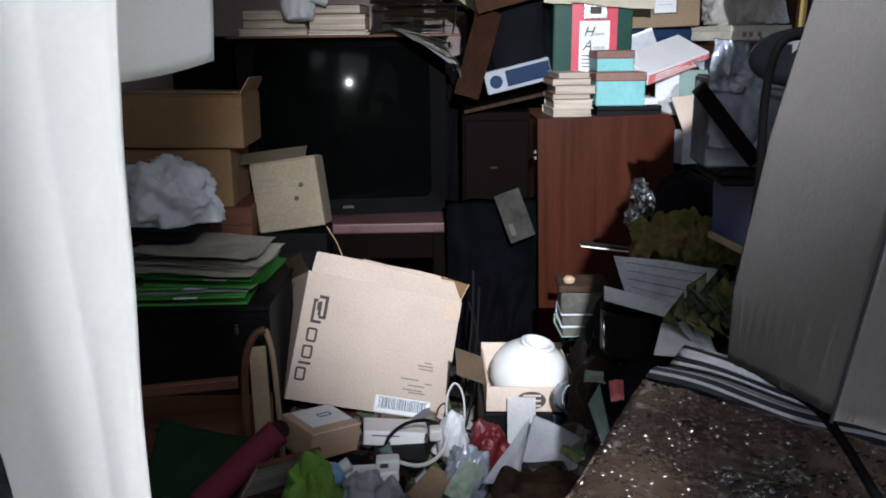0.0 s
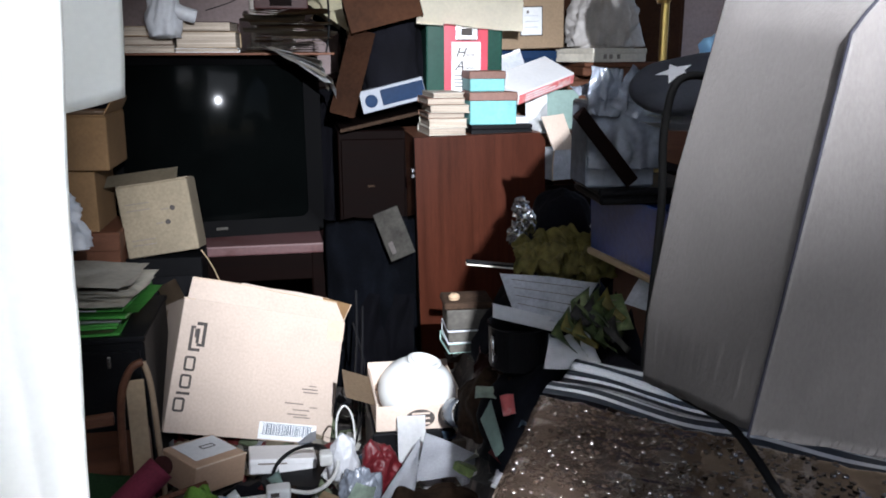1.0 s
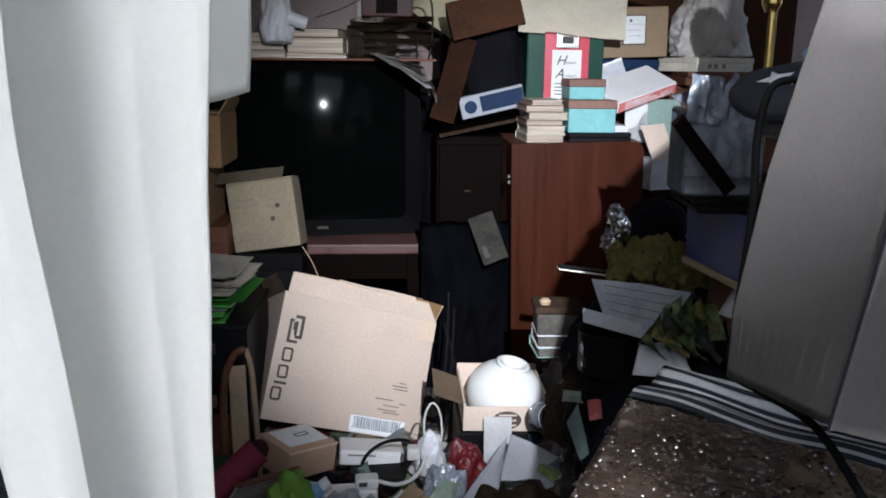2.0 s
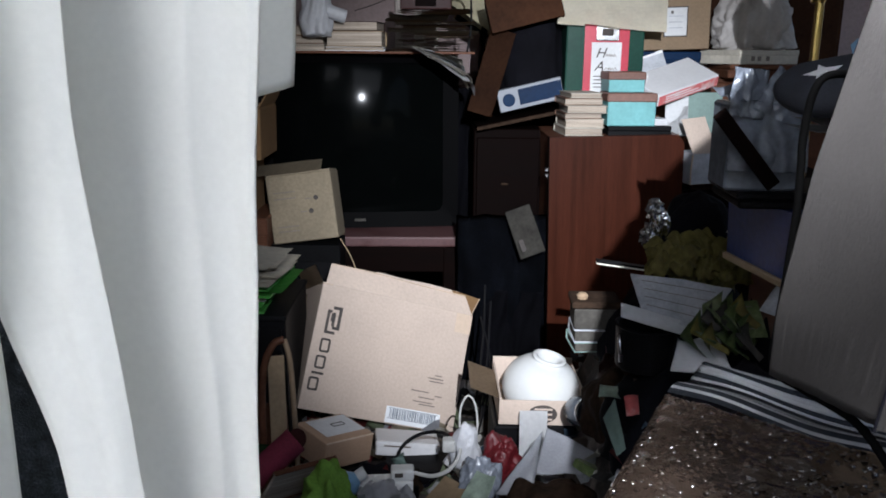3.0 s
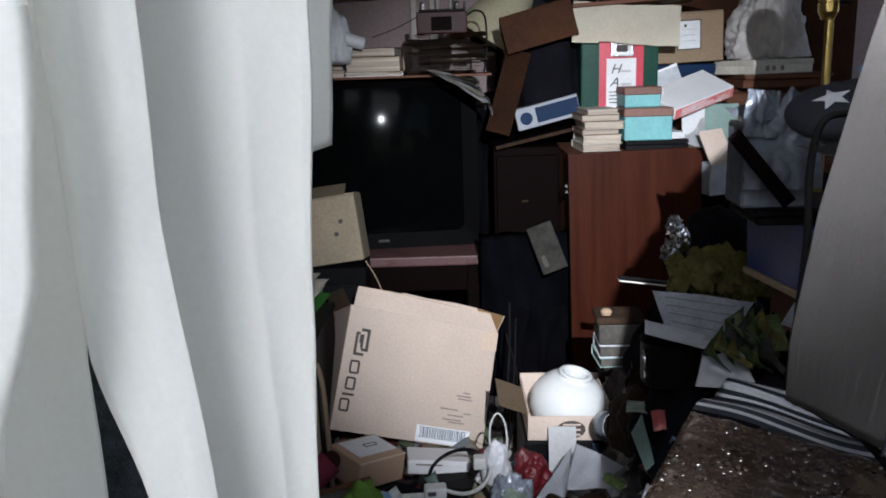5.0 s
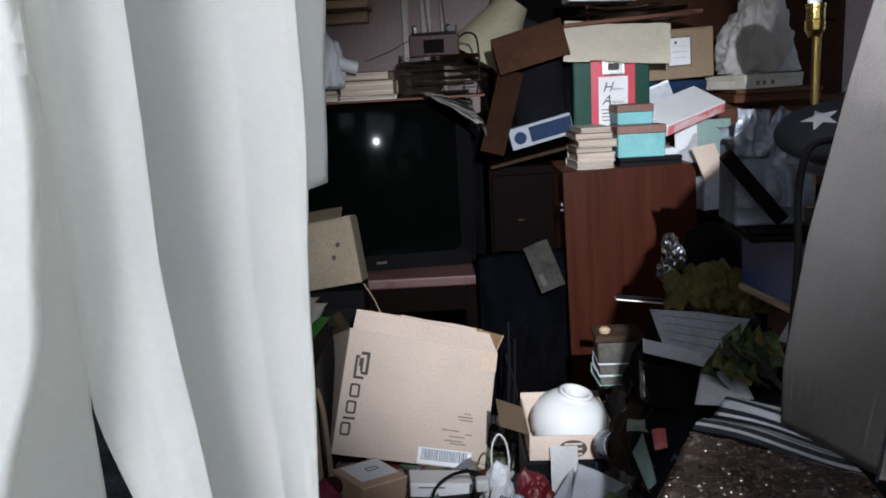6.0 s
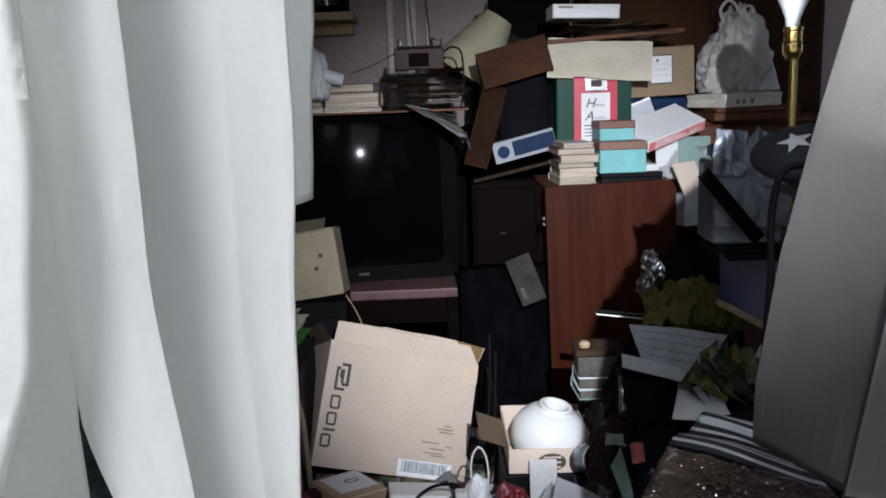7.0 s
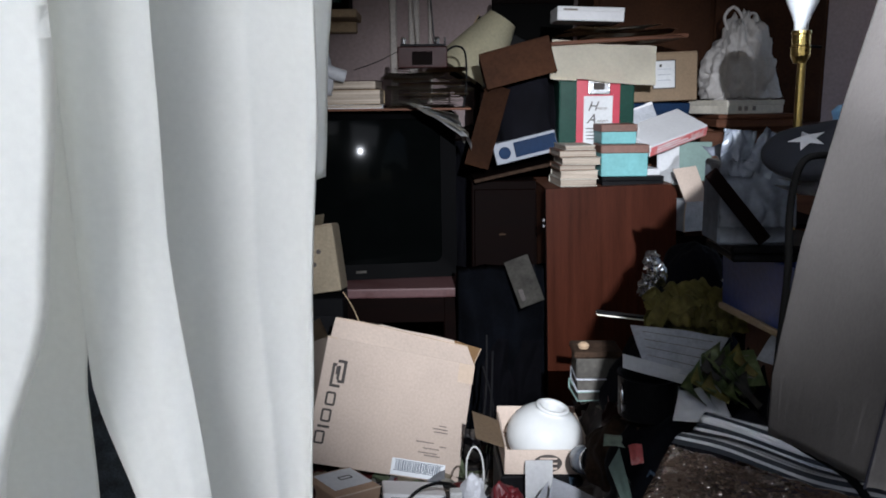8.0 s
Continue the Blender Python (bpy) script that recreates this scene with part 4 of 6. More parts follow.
cb = thing("blue_white_box", m, "slim blue and white cardboard box with a round emblem", "box")
part("body", box(0, 0, 0, w, 0.06, h, 0.002), M["shaded_card"], cb)
part("blue_panel", box(0.072, -0.0012, 0.012, w - 0.002, -0.0002, h - 0.010), M["blue_card"], cb, "blue printed panel")
part("emblem", turned([(0, 0), (0.022, 0), (0.022, 0.001), (0, 0.001)], 24), M["blue_card"], cb, "round dark emblem", shifted(0.036, -0.0002, h * 0.48, 90, 0, 0))
dk = thing("dark_cabinet", pose(0.165, 3.06, 0.0), "dark brown wooden cabinet with a sloped board on top", "cabinet")
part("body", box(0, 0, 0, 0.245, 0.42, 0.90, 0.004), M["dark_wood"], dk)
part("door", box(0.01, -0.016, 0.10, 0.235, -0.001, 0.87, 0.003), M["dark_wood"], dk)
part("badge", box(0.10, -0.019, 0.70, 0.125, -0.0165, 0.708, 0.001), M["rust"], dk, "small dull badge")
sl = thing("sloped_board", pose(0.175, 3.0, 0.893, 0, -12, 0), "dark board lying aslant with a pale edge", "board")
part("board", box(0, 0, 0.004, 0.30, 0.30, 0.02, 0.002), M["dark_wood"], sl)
part("edge_strip", box(0, -0.004, 0.006, 0.30, -0.0005, 0.018, 0.001), M["rust"], sl, "worn brown edge strip")

# dark cloth hanging below, with a pale leaflet
dc = thing("dark_blue_cloth", pose(0.10, 2.87, 0.0), "dark blue cloth hung in the gap beside the cabinet", "cloth")
part("panel", drape(0.32, 0.62, 3, 0.04, 3.5, 0.0), M["dark_blue_cloth"], dc, "", shifted(0, 0, 0.01, 90, 0, 0), smooth=True)
part("panel", drape(0.20, 0.36, 8, 0.04, 3.0, 0.0), M["black_cloth"], dc, "", shifted(0.08, -0.05, 0.01, 84, 3, 0), smooth=True)
m, w, h = place((0.310, 2.735, 0.505), (0.388, 2.73, 0.535), (0.258, 2.77, 0.655))
lf = thing("leaflet", m, "creased pale leaflet caught on the dark cloth", "paper")
part("sheet", sheet(0.085, 0.165, 0.012, 5, 8, 10, 0.0008), M["dull_shade"], lf, "", shifted(0, 0, 0, 80, 0, 0))
part("printed_line", box(0.012, -0.004, 0.02, 0.028, -0.0015, 0.06), M["ink"], lf)
wh = thing("white_boxes_strip", pose(0.13, 2.93, 0.541), "two small white plastic parts on the table end", "plastic part")
part("block", box(0, 0, 0, 0.035, 0.04, 0.022, 0.004), M["white_plastic"], wh)
part("block", box(0.040, 0, 0, 0.075, 0.04, 0.022, 0.004), M["white_plastic"], wh)
wst = thing("wall_stool", pose(0.118, 2.92, 0.0), "dark stool end beside the television table", "stool")
part("top", box(0, 0, 0.52, 0.13, 0.12, 0.5405, 0.003), M["dark_wood"], wst)
for x in (0.005, 0.10):
    part("leg", box(x, 0.05, 0, x + 0.025, 0.075, 0.519, 0.003), M["dark_wood"], wst)


# ---- on top of the television ----
rng = random.Random(21)
top_z = 0.541 + H + 0.002
tray = thing("veneer_board", pose(-0.62, 2.985, top_z, 0, 0, -1), "thin brown board laid on the television top", "board")
part("board", box(0, 0, 0, 0.78, 0.36, 0.008, 0.002), M["brown_wood"], tray)
z = top_z + 0.0085
left_pile = []
for i, (x, ww, hh, cover) in enumerate(((-0.57, 0.23, 0.022, "paper"), (-0.345, 0.20, 0.014, "white_card"), (-0.565, 0.21, 0.028, "cover_brown"), (-0.335, 0.19, 0.050, "paper_tan"), (-0.56, 0.2, 0.03, "paper_tan"), (-0.32, 0.16, 0.030, "cover_red"))):
    zz = z + (0.0, 0.0, 0.0225, 0.0148, 0.051, 0.0655)[i]
    book("old_book", pose(x + rng.uniform(-0.01, 0.01), 2.975 + rng.uniform(-0.012, 0.02), zz, 0, 0, rng.uniform(-5, 5)), ww, 0.17, hh, cover, "old brown book lying in the pile on the television", "books on the television")
for i in range(12):
    hh = rng.choice((0.005, 0.008, 0.011))
    ww = rng.uniform(0.20, 0.27)
    x = -0.115 + rng.uniform(-0.02, 0.03)
    zz = z + 0.0115 * i
    s = thing("magazine", pose(x, 2.955 + rng.uniform(-0.02, 0.03), zz, 0, 0, rng.uniform(-12, 10)), "worn yellowed magazine in a loose stack on the television", "magazine", "magazines on the television")
    part("page_block", sheet(ww, 0.17, 0.006, 40 + i, 8, 6, hh), M[("paper", "page", "paper", "paper_tan")[i % 4]], s)
    part("cover", sheet(ww * 1.01, 0.172, 0.006, 40 + i, 8, 6, 0.0012), M[("paper_tan", "paper", "page", "cover_brown")[i % 4]], s, "", shifted(0, 0, hh * 0.5 + 0.001))
for i in range(5):
    s = thing("drooping_paper", pose(-0.07 + 0.02 * i, 2.985 - 0.004 * i, 1.185 - 0.004 * i, -4, 14 + 4 * i, -10 - 5 * i) @ pose(0, -0.10, 0), "pale paper sliding off the television's front edge", "paper", "papers sliding off the television")
    part("sheet", sheet(0.20, 0.15, 0.010, 60 + i, 10, 8, 0.001, -0.10), M[("paper", "paper_white", "paper")[i % 3]], s)

radio = thing("radio", pose(-0.092, 2.965, 1.302), "small dark red radio with chrome corners and a raised aerial", "radio")
part("body", box(0, 0, 0, 0.172, 0.07, 0.072, 0.004, 2), M["cover_red"], radio)
part("top_plate", box(0.01, 0.004, 0.0725, 0.162, 0.066, 0.080, 0.002), M["black"], radio)
part("grille", box(0.05, -0.002, 0.01, 0.12, 0.0, 0.055, 0.001), M["dark_wood"], radio)
for x in (0.022, 0.138):
    part("foot", turned([(0, 0), (0.008, 0), (0.009, 0.018), (0.006, 0.024), (0, 0.024)], 12), M["steel"], radio, "chrome knob", shifted(x, 0.014, 0.0805))
part("aerial", tube([(0.128, 0.045, 0.081), (0.119, 0.048, 0.20), (0.11, 0.05, 0.33)], 0.0032, 8, 3), M["steel"], radio, "thin steel aerial")
part("aerial", tube([(0.165, 0.045, 0.075), (0.165, 0.045, 0.104)], 0.004, 8, 3), M["steel"], radio)
part("lead", tube([(0.172, 0.05, 0.060), (0.205, 0.06, 0.075), (0.235, 0.05, 0.05), (0.238, 0.04, -0.06), (0.225, 0.03, -0.14)], 0.0035), M["black"], radio, "black lead")
wire = thing("thin_wire", pose(0, 0, 0), "thin dark wire running from the radio to the wall", "wire")
part("wire", tube([(-0.09, 3.0, 1.36), (-0.17, 3.03, 1.325), (-0.25, 3.05, 1.30)], 0.0015, 6), M["black"], wire)

cloth = thing("white_cloth", pose(-0.365, 2.93, 1.215), "crumpled white cloth hung over the pile of boxes", "cloth")
part("cloth", crumple(0.055, 0.05, 0.17, 8, 0.3, 2.5), M["bag_white"], cloth, smooth=True)
part("roll", tube([(-0.02, -0.01, 0.11), (0.05, -0.01, 0.075), (0.095, 0.0, 0.06)], 0.022, 14), M["bag_white"], cloth, "rolled white end", smooth=True)

# ---- things at the back ----
shade = thing("table_lamp", pose(0.215, 3.50, 1.06), "cream conical lampshade on a dark lamp stand", "lamp")
prof = [(0.165, 0.0), (0.075, 0.26)]
part("shade", turned([(0.150, 0.20), (0.148, 0.20), (0.062, 0.47), (0.060, 0.47), (0.058, 0.468), (0.146, 0.20)], 36, close=False), M["lampshade"], shade, m=shifted(-0.16, -0.02, 0.06, 0, 34, 0), smooth=True)
part("stand", tube([(0, 0, 0.0), (0, 0, 0.15), (0.04, 0, 0.33)], 0.014, 10), M["dark_wood"], shade)
part("foot", turned([(0, 0), (0.09, 0), (0.09, 0.012), (0.03, 0.03), (0, 0.03)], 24), M["dark_wood"], shade)
lam_table = thing("lamp_table", pose(0.02, 3.52, 0.0), "dark table behind the television", "table")
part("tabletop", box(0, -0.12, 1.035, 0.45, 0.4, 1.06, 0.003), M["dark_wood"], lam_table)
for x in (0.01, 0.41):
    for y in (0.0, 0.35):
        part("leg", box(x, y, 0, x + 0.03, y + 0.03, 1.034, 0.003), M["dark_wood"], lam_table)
framed = thing("leaning_frame", pose(-0.02, 3.62, 1.061, -6, 28, 0), "dark picture frame leaning on its corner behind the radio", "picture frame")
part("panel", box(0, 0, 0.27, 0.34, 0.012, 0.55, 0.002), M["black"], framed)
part("edge", box(-0.006, -0.002, 0.27, 0.0, 0.014, 0.55, 0.001), M["paper_tan"], framed, "pale edge")
darkp = thing("tall_board", pose(0.30, 3.78, 0.0), "black board standing against the back wall", "board")
part("board", box(0, 0, 0, 0.36, 0.025, 1.62, 0.003), M["rubber"], darkp)
part("rail", box(0, -0.01, 1.60, 0.36, 0.0, 1.63, 0.002), M["dark_wood"], darkp)
rc2 = thing("red_brown_chest", pose(0.70, 3.55, 1.081), "dark red-brown cupboard behind the cartons", "cupboard")
part("body", box(0, 0, 0, 0.98, 0.36, 0.62, 0.004), M["carton_orange"], rc2)
part("door", box(0.02, -0.016, 0.02, 0.48, -0.001, 0.60, 0.003), M["carton_orange"], rc2)
part("door", box(0.50, -0.016, 0.02, 0.96, -0.001, 0.60, 0.003), M["carton_orange"], rc2)

m, w, h = place((1.055, 3.20, 1.128), (1.108, 3.06, 1.128), (1.055, 3.20, 1.178))
fb = thing("long_flat_box", pose(1.108, 3.06, 1.129, 0, 0, 24), "flat cream cardboard box with worn printed ends", "box")
part("body", box(-0.02, 0, 0, 0.26, 0.20, 0.046, 0.003), M["paper"], fb)
part("lid", box(-0.022, -0.002, 0.03, 0.262, 0.202, 0.050, 0.003), M["paper"], fb)
for bx in (0.03, 0.06, 0.10):
    part("printed_mark", box(bx, -0.0035, 0.012, bx + 0.016, -0.0022, 0.028), M["ink_pale"], fb)
bro = thing("brown_bundle", pose(1.17, 3.12, 1.0811), "dark brown wooden block under the flat box", "block")
part("block", box(-0.11, -0.05, 0, 0.20, 0.2, 0.030, 0.004), M["brown_wood"], bro)
part("lid", box(-0.105, -0.055, 0.0305, 0.205, 0.205, 0.0475, 0.004), M["brown_wood"], bro)
bag = thing("cream_bag", pose(1.19, 3.20, 1.181), "crumpled cream-white plastic carrier bag on the flat box", "bag")
part("body", crumple(0.150, 0.11, 0.30, 14, 0.30, 2.7, 5, True, 0.8, 0.42), M["bag_cream"], bag, smooth=True)
part("handle", tube([(-0.05, 0, 0.24), (-0.075, -0.005, 0.30), (-0.045, -0.01, 0.335), (-0.01, -0.005, 0.30), (-0.005, 0, 0.25)], 0.006, 8), M["bag_cream"], bag, smooth=True)
part("handle", tube([(0.0, 0, 0.25), (0.02, -0.005, 0.31), (0.05, 0, 0.30), (0.05, 0, 0.24)], 0.005, 8), M["bag_cream"], bag, smooth=True)

# bare bulb on a lamp stand
bl = thing("bare_lamp", pose(0.742, 1.745, 0.0), "floor lamp with a bare frosted bulb in a brass socket", "lamp")
part("pole", tube([(0, 0, 0.012), (0, 0, 0.6), (-0.002, 0, 1.262)], 0.008, 12, 3), M["brass"], bl)
part("foot", turned([(0, 0), (0.10, 0), (0.10, 0.010), (0.02, 0.03), (0, 0.03)], 24), M["brass"], bl)
part("socket", turned([(0, 1.258), (0.012, 1.258), (0.013, 1.262), (0.018, 1.272), (0.0185, 1.29), (0.017, 1.292), (0.017, 1.312), (0.0185, 1.314), (0.018, 1.320), (0, 1.320)], 20), M["brass"], bl, "brass bulb socket", shifted(-0.006, 0, 0), smooth=False)
part("switch", tube([(0.012, -0.006, 1.29), (0.030, -0.010, 1.288)], 0.003, 8, 2), M["black"], bl)
part("bulb", turned([(0.013, 1.3195), (0.0135, 1.335), (0.020, 1.352), (0.030, 1.375), (0.0335, 1.40), (0.030, 1.422), (0.018, 1.438), (0, 1.443)], 24), M["bulb"], bl, "frosted glass bulb", shifted(-0.008, 0, 0), smooth=True)


# ---- the heap of litter ----
def heap(x, y):
    s = min(max((x - 0.30) / 0.16, 0.0), 1.0)
    s = s * s * (3 - 2 * s)
    f = min(max((2.5 - y) / 0.35, 0.0), 1.0) * min(max((y - 1.15) / 0.25, 0.0), 1.0)
    n = noise.noise(Vector((x * 5, y * 5, 2))) * 0.03 + noise.noise(Vector((x * 16, y * 16, 7))) * 0.018
    low = 0.085 + 0.10 * min(1.0, max(0.0, (2.02 - y) / 0.16))
    return max(0.012, low * min(1, max(0.1, (y - 0.5) * 1.6)) * min(1, max(0.12, (3.0 - y) * 1.8)) + 0.36 * s * f + n)


bm = bmesh.new()
NX, NY = 110, 130
g = [[bm.verts.new((-1.2 + 2.5 * i / NX, 0.55 + 2.6 * j / NY, heap(-1.2 + 2.5 * i / NX, 0.55 + 2.6 * j / NY))) for i in range(NX + 1)] for j in range(NY + 1)]
for a, b in zip(g, g[1:]):
    for i in range(NX):
        bm.faces.new((a[i], a[i + 1], b[i + 1], b[i]))
tagged(part("floor_litter", bm, M["litter"], None), "deep trampled litter covering the floor", "litter", kind="stuff")


def palette(name, colours, rough=0.6):
    """A material that gives every loose piece its own colour of the palette."""
    m = mat(name, (0.5, 0.5, 0.5), rough)
    n, l = m.node_tree.nodes, m.node_tree.links
    geo, ramp, mix = n.new("ShaderNodeNewGeometry"), n.new("ShaderNodeValToRGB"), n.new("ShaderNodeMix")
    ramp.color_ramp.interpolation = "CONSTANT"
    for k, c in enumerate(colours):
        e = ramp.color_ramp.elements[k] if k < 2 else ramp.color_ramp.elements.new(k / len(colours))
        e.position, e.color = k / len(colours), (*c, 1)
    l.new(geo.outputs["Random Per Island"], ramp.inputs[0])
    src = n["Principled BSDF"].inputs["Base Color"].links[0].from_socket
    mix.data_type, mix.blend_type = "RGBA", "MULTIPLY"
    mix.inputs["Factor"].default_value = 0.8
    l.new(ramp.outputs[0], mix.inputs["A"])
    l.new(src, mix.inputs["B"])
    l.new(mix.outputs["Result"], n["Principled BSDF"].inputs["Base Color"])
    return m


M["mixed"] = palette("mixed_scraps", ((0.9, 0.88, 0.82), (0.10, 0.09, 0.09), (0.5, 0.42, 0.30), (0.06, 0.06, 0.08), (0.16, 0.10, 0.07), (0.55, 0.57, 0.62), (0.30, 0.05, 0.05), (0.05, 0.05, 0.05), (0.28, 0.34, 0.20), (0.12, 0.2, 0.3), (0.2, 0.16, 0.13), (0.75, 0.72, 0.62)))
bm = bmesh.new()
rng = random.Random(77)
for k in range(1500):
    x, y = rng.uniform(-0.75, 0.95), rng.uniform(0.95, 2.7)
    w, h, n2 = rng.uniform(0.015, 0.085), rng.uniform(0.015, 0.07), 3
    mm = pose(x, y, heap(x, y) + rng.uniform(0.0, 0.012), rng.uniform(-22, 22), rng.uniform(-22, 22), rng.uniform(0, 360))
    cv = rng.uniform(-0.02, 0.03)
    vs = [[bm.verts.new(mm @ Vector((w * (i / n2 - 0.5), h * (j / n2 - 0.5), cv * ((i / n2 - 0.5) ** 2 + 0.6 * (j / n2 - 0.5) * (i / n2)) * 3))) for i in range(n2 + 1)] for j in range(n2 + 1)]
    for a, b in zip(vs, vs[1:]):
        for i in range(n2):
            bm.faces.new((a[i], a[i + 1], b[i + 1], b[i]))
bmesh.ops.solidify(bm, geom=bm.faces[:], thickness=0.0012)
tagged(part("litter_scraps", bm, M["mixed"], None), "torn paper and wrappers strewn over the floor", "litter", kind="stuff")


def soft_heap(name, x, y, z, sx, sy, sz, material, label, category, seed, rz=0, amount=0.28, sub=4, detail=2.6, group="", fold=True):
    t = thing(name, pose(x, y, z, 0, 0, rz), label, category, group)
    if "film" in material or "bag" in material and sub < 5 or "lime" in material:
        part("mass", drape(sx * 2.3, sy * 2.3, seed, sz * 0.42, 4.0, sz * 0.9, 30, 0.0014, True), M[material], t, "", shifted(-sx * 1.15, -sy * 1.15, sz * 0.62, 4, -3, 0), smooth=True)
        part("twist", drape(sx * 1.5, sy * 1.4, seed + 5, sz * 0.45, 4.0, sz * 0.5, 24, 0.0014, True), M[material], t, "", shifted(-sx * 0.7, -sy * 0.7, sz * 0.85, 14, 10, 35), smooth=True)
        return t
    film = "bag" in material or "film" in material
    part("mass", crumple(sx, sy, sz, seed, amount, detail * (1.2 if film else 0.75), sub, True, 0.75 if film else 0.35), M[material], t, smooth=not film or sub > 4)
    if fold:
        part("fold", drape(sx * 1.9, sy * 1.7, seed + 3, sz * 0.22, 4.0, sz * 0.7, 26, 0.0014, True), M[material], t, "", shifted(-sx * 0.95, -sy * 0.85, sz * 0.86, 6, -4, 6), smooth=True)
    return t


scrap_rng = random.Random(19)
for k in range(64):
    x, y = scrap_rng.uniform(-0.30, 0.34), scrap_rng.uniform(1.58, 1.93)
    if -0.16 < x < 0.05 and y > 1.86:
        continue
    t = thing("paper_scrap", pose(x, y, heap(x, y) + 0.012 + scrap_rng.uniform(0, 0.02), scrap_rng.uniform(-8, 35), scrap_rng.uniform(-22, 22), scrap_rng.uniform(0, 360)), "torn scrap of paper or card on the litter", "scrap", "paper scraps on the litter")
    part("sheet", sheet(scrap_rng.uniform(0.025, 0.075), scrap_rng.uniform(0.02, 0.06), 0.014, 400 + k, 6, 6, 0.001, 0.03), M[("paper_white", "paper", "white_card", "paper_grey", "carton", "paper_white", "sage", "black", "paper_tan")[k % 9]], t, smooth=True)


# what carries the globe's box, and the things round it
gs = thing("black_parcel", pose(0.172, 1.955, 0.0), "black taped parcel under the open globe box", "box")
part("body", box(0, 0.015, 0, 0.205, 0.235, 0.286, 0.004), M["black"], gs)
part("tape", box(0.08, 0.0138, 0.02, 0.13, 0.0148, 0.284), M["black_cloth"], gs)
gc = thing("grey_cloth", pose(0, 0, 0), "smooth grey lining cloth draped over the litter", "cloth")
part("cloth", spanned((0.235, 1.700, 0.313), (0.339, 1.700, 0.311), (0.376, 1.740, 0.339), (0.271, 1.790, 0.373), 0.005, 4, 28), M["grey_cloth"], gc, smooth=True)
part("fold", spanned((0.151, 1.660, 0.288), (0.225, 1.660, 0.287), (0.239, 1.701, 0.320), (0.263, 1.800, 0.360), 0.006, 7, 24), M["grey_cloth"], gc, "fold turned to the side", smooth=True)
part("end", spanned((0.331, 1.690, 0.296), (0.347, 1.690, 0.301), (0.375, 1.738, 0.335), (0.318, 1.702, 0.316), 0.004, 9, 16), M["grey_cloth"], gc, "frayed end hanging down", smooth=True)
wp = thing("white_card_sheet", pose(0.226, 1.905, 0.235, 78, 0, -2), "white card standing in the litter", "card")
part("card", sheet(0.065, 0.115, 0.006, 5, 8, 8, 0.0015), M["paper_white"], wp)
rbag = thing("red_bag", pose(0.176, 1.865, 0.190, 0, 0, 30), "crumpled red plastic bag", "bag")
part("mass", crumple(0.055, 0.045, 0.118, 6, 0.30, 2.2, 5, True, 0.5), M["red_film"], rbag, smooth=True)
cbag = thing("clear_bag", pose(0.128, 1.80, 0.175, 0, 0, 0), "crumpled clear plastic bag", "bag")
part("mass", crumple(0.05, 0.045, 0.12, 9, 0.32, 2.4, 5, True, 0.6), M["film_pale"], cbag, smooth=True)
gl = thing("green_leaflet", pose(0.075, 1.72, 0.23, 38, 8, -35), "pale green printed leaflet", "paper")
part("sheet", sheet(0.055, 0.085, 0.012, 15, 8, 8, 0.0008, 0.05), M["pale_green"], gl)
wsb = thing("white_bag_scrap", pose(0.100, 1.915, 0.215), "limp white plastic bag by the cables", "bag")
part("mass", crumple(0.036, 0.03, 0.105, 12, 0.22, 1.8, 5, True, 0.5), M["bag_white"], wsb, smooth=True)
tn = thing("tan_leaflet", pose(-0.005, 1.76, 0.205, 22, 5, -40), "tan printed leaflet on the litter", "paper")
part("sheet", sheet(0.07, 0.09, 0.01, 25, 8, 8, 0.001), M["paper_tan"], tn)

ps = thing("power_strip", pose(-0.160, 1.765, 0.236, 0, 0, 4), "white power strip with a plug and thick white lead", "power strip")
part("body", box(0, -0.02, 0, 0.14, 0.022, 0.026, 0.005, 2), M["white_plastic"], ps)
for k in range(2):
    so = part("socket", turned([(0, 0), (0.014, 0), (0.0145, 0.002), (0.0115, 0.003), (0.011, 0.001), (0, 0.001)], 18), M["white_plastic"], ps, "", shifted(0.03 + 0.036 * k, 0, 0.026))
plug = part("plug", box(0.092, -0.016, 0.0262, 0.142, 0.016, 0.052, 0.006, 2), M["white_plastic"], ps)
part("dark_face", box(0.10, -0.0175, 0.036, 0.118, -0.0162, 0.046, 0.001), M["ink"], plug)
part("lead", tube([(0.142, 0.0, 0.038), (0.18, -0.004, 0.030), (0.215, 0.010, 0.032), (0.24, 0.035, 0.044), (0.25, 0.055, 0.062)], 0.0045, 10), M["cable_white"], ps, "thick white lead")
wl = thing("white_lead", pose(0, 0, 0), "white cable looping up behind the carton", "cable")
part("lead", tube([(0.086, 1.92, 0.29), (0.088, 1.935, 0.350), (0.106, 1.945, 0.378), (0.124, 1.94, 0.352), (0.127, 1.93, 0.29), (0.11, 1.92, 0.23)], 0.0024, 10), M["cable_white"], wl)
part("plug", box(0.045, 1.895, 0.255, 0.075, 1.925, 0.285, 0.006, 2), M["cable_white"], wl)
part("plug", box(0.095, 1.90, 0.19, 0.135, 1.935, 0.245, 0.006, 2), M["cable_white"], wl)
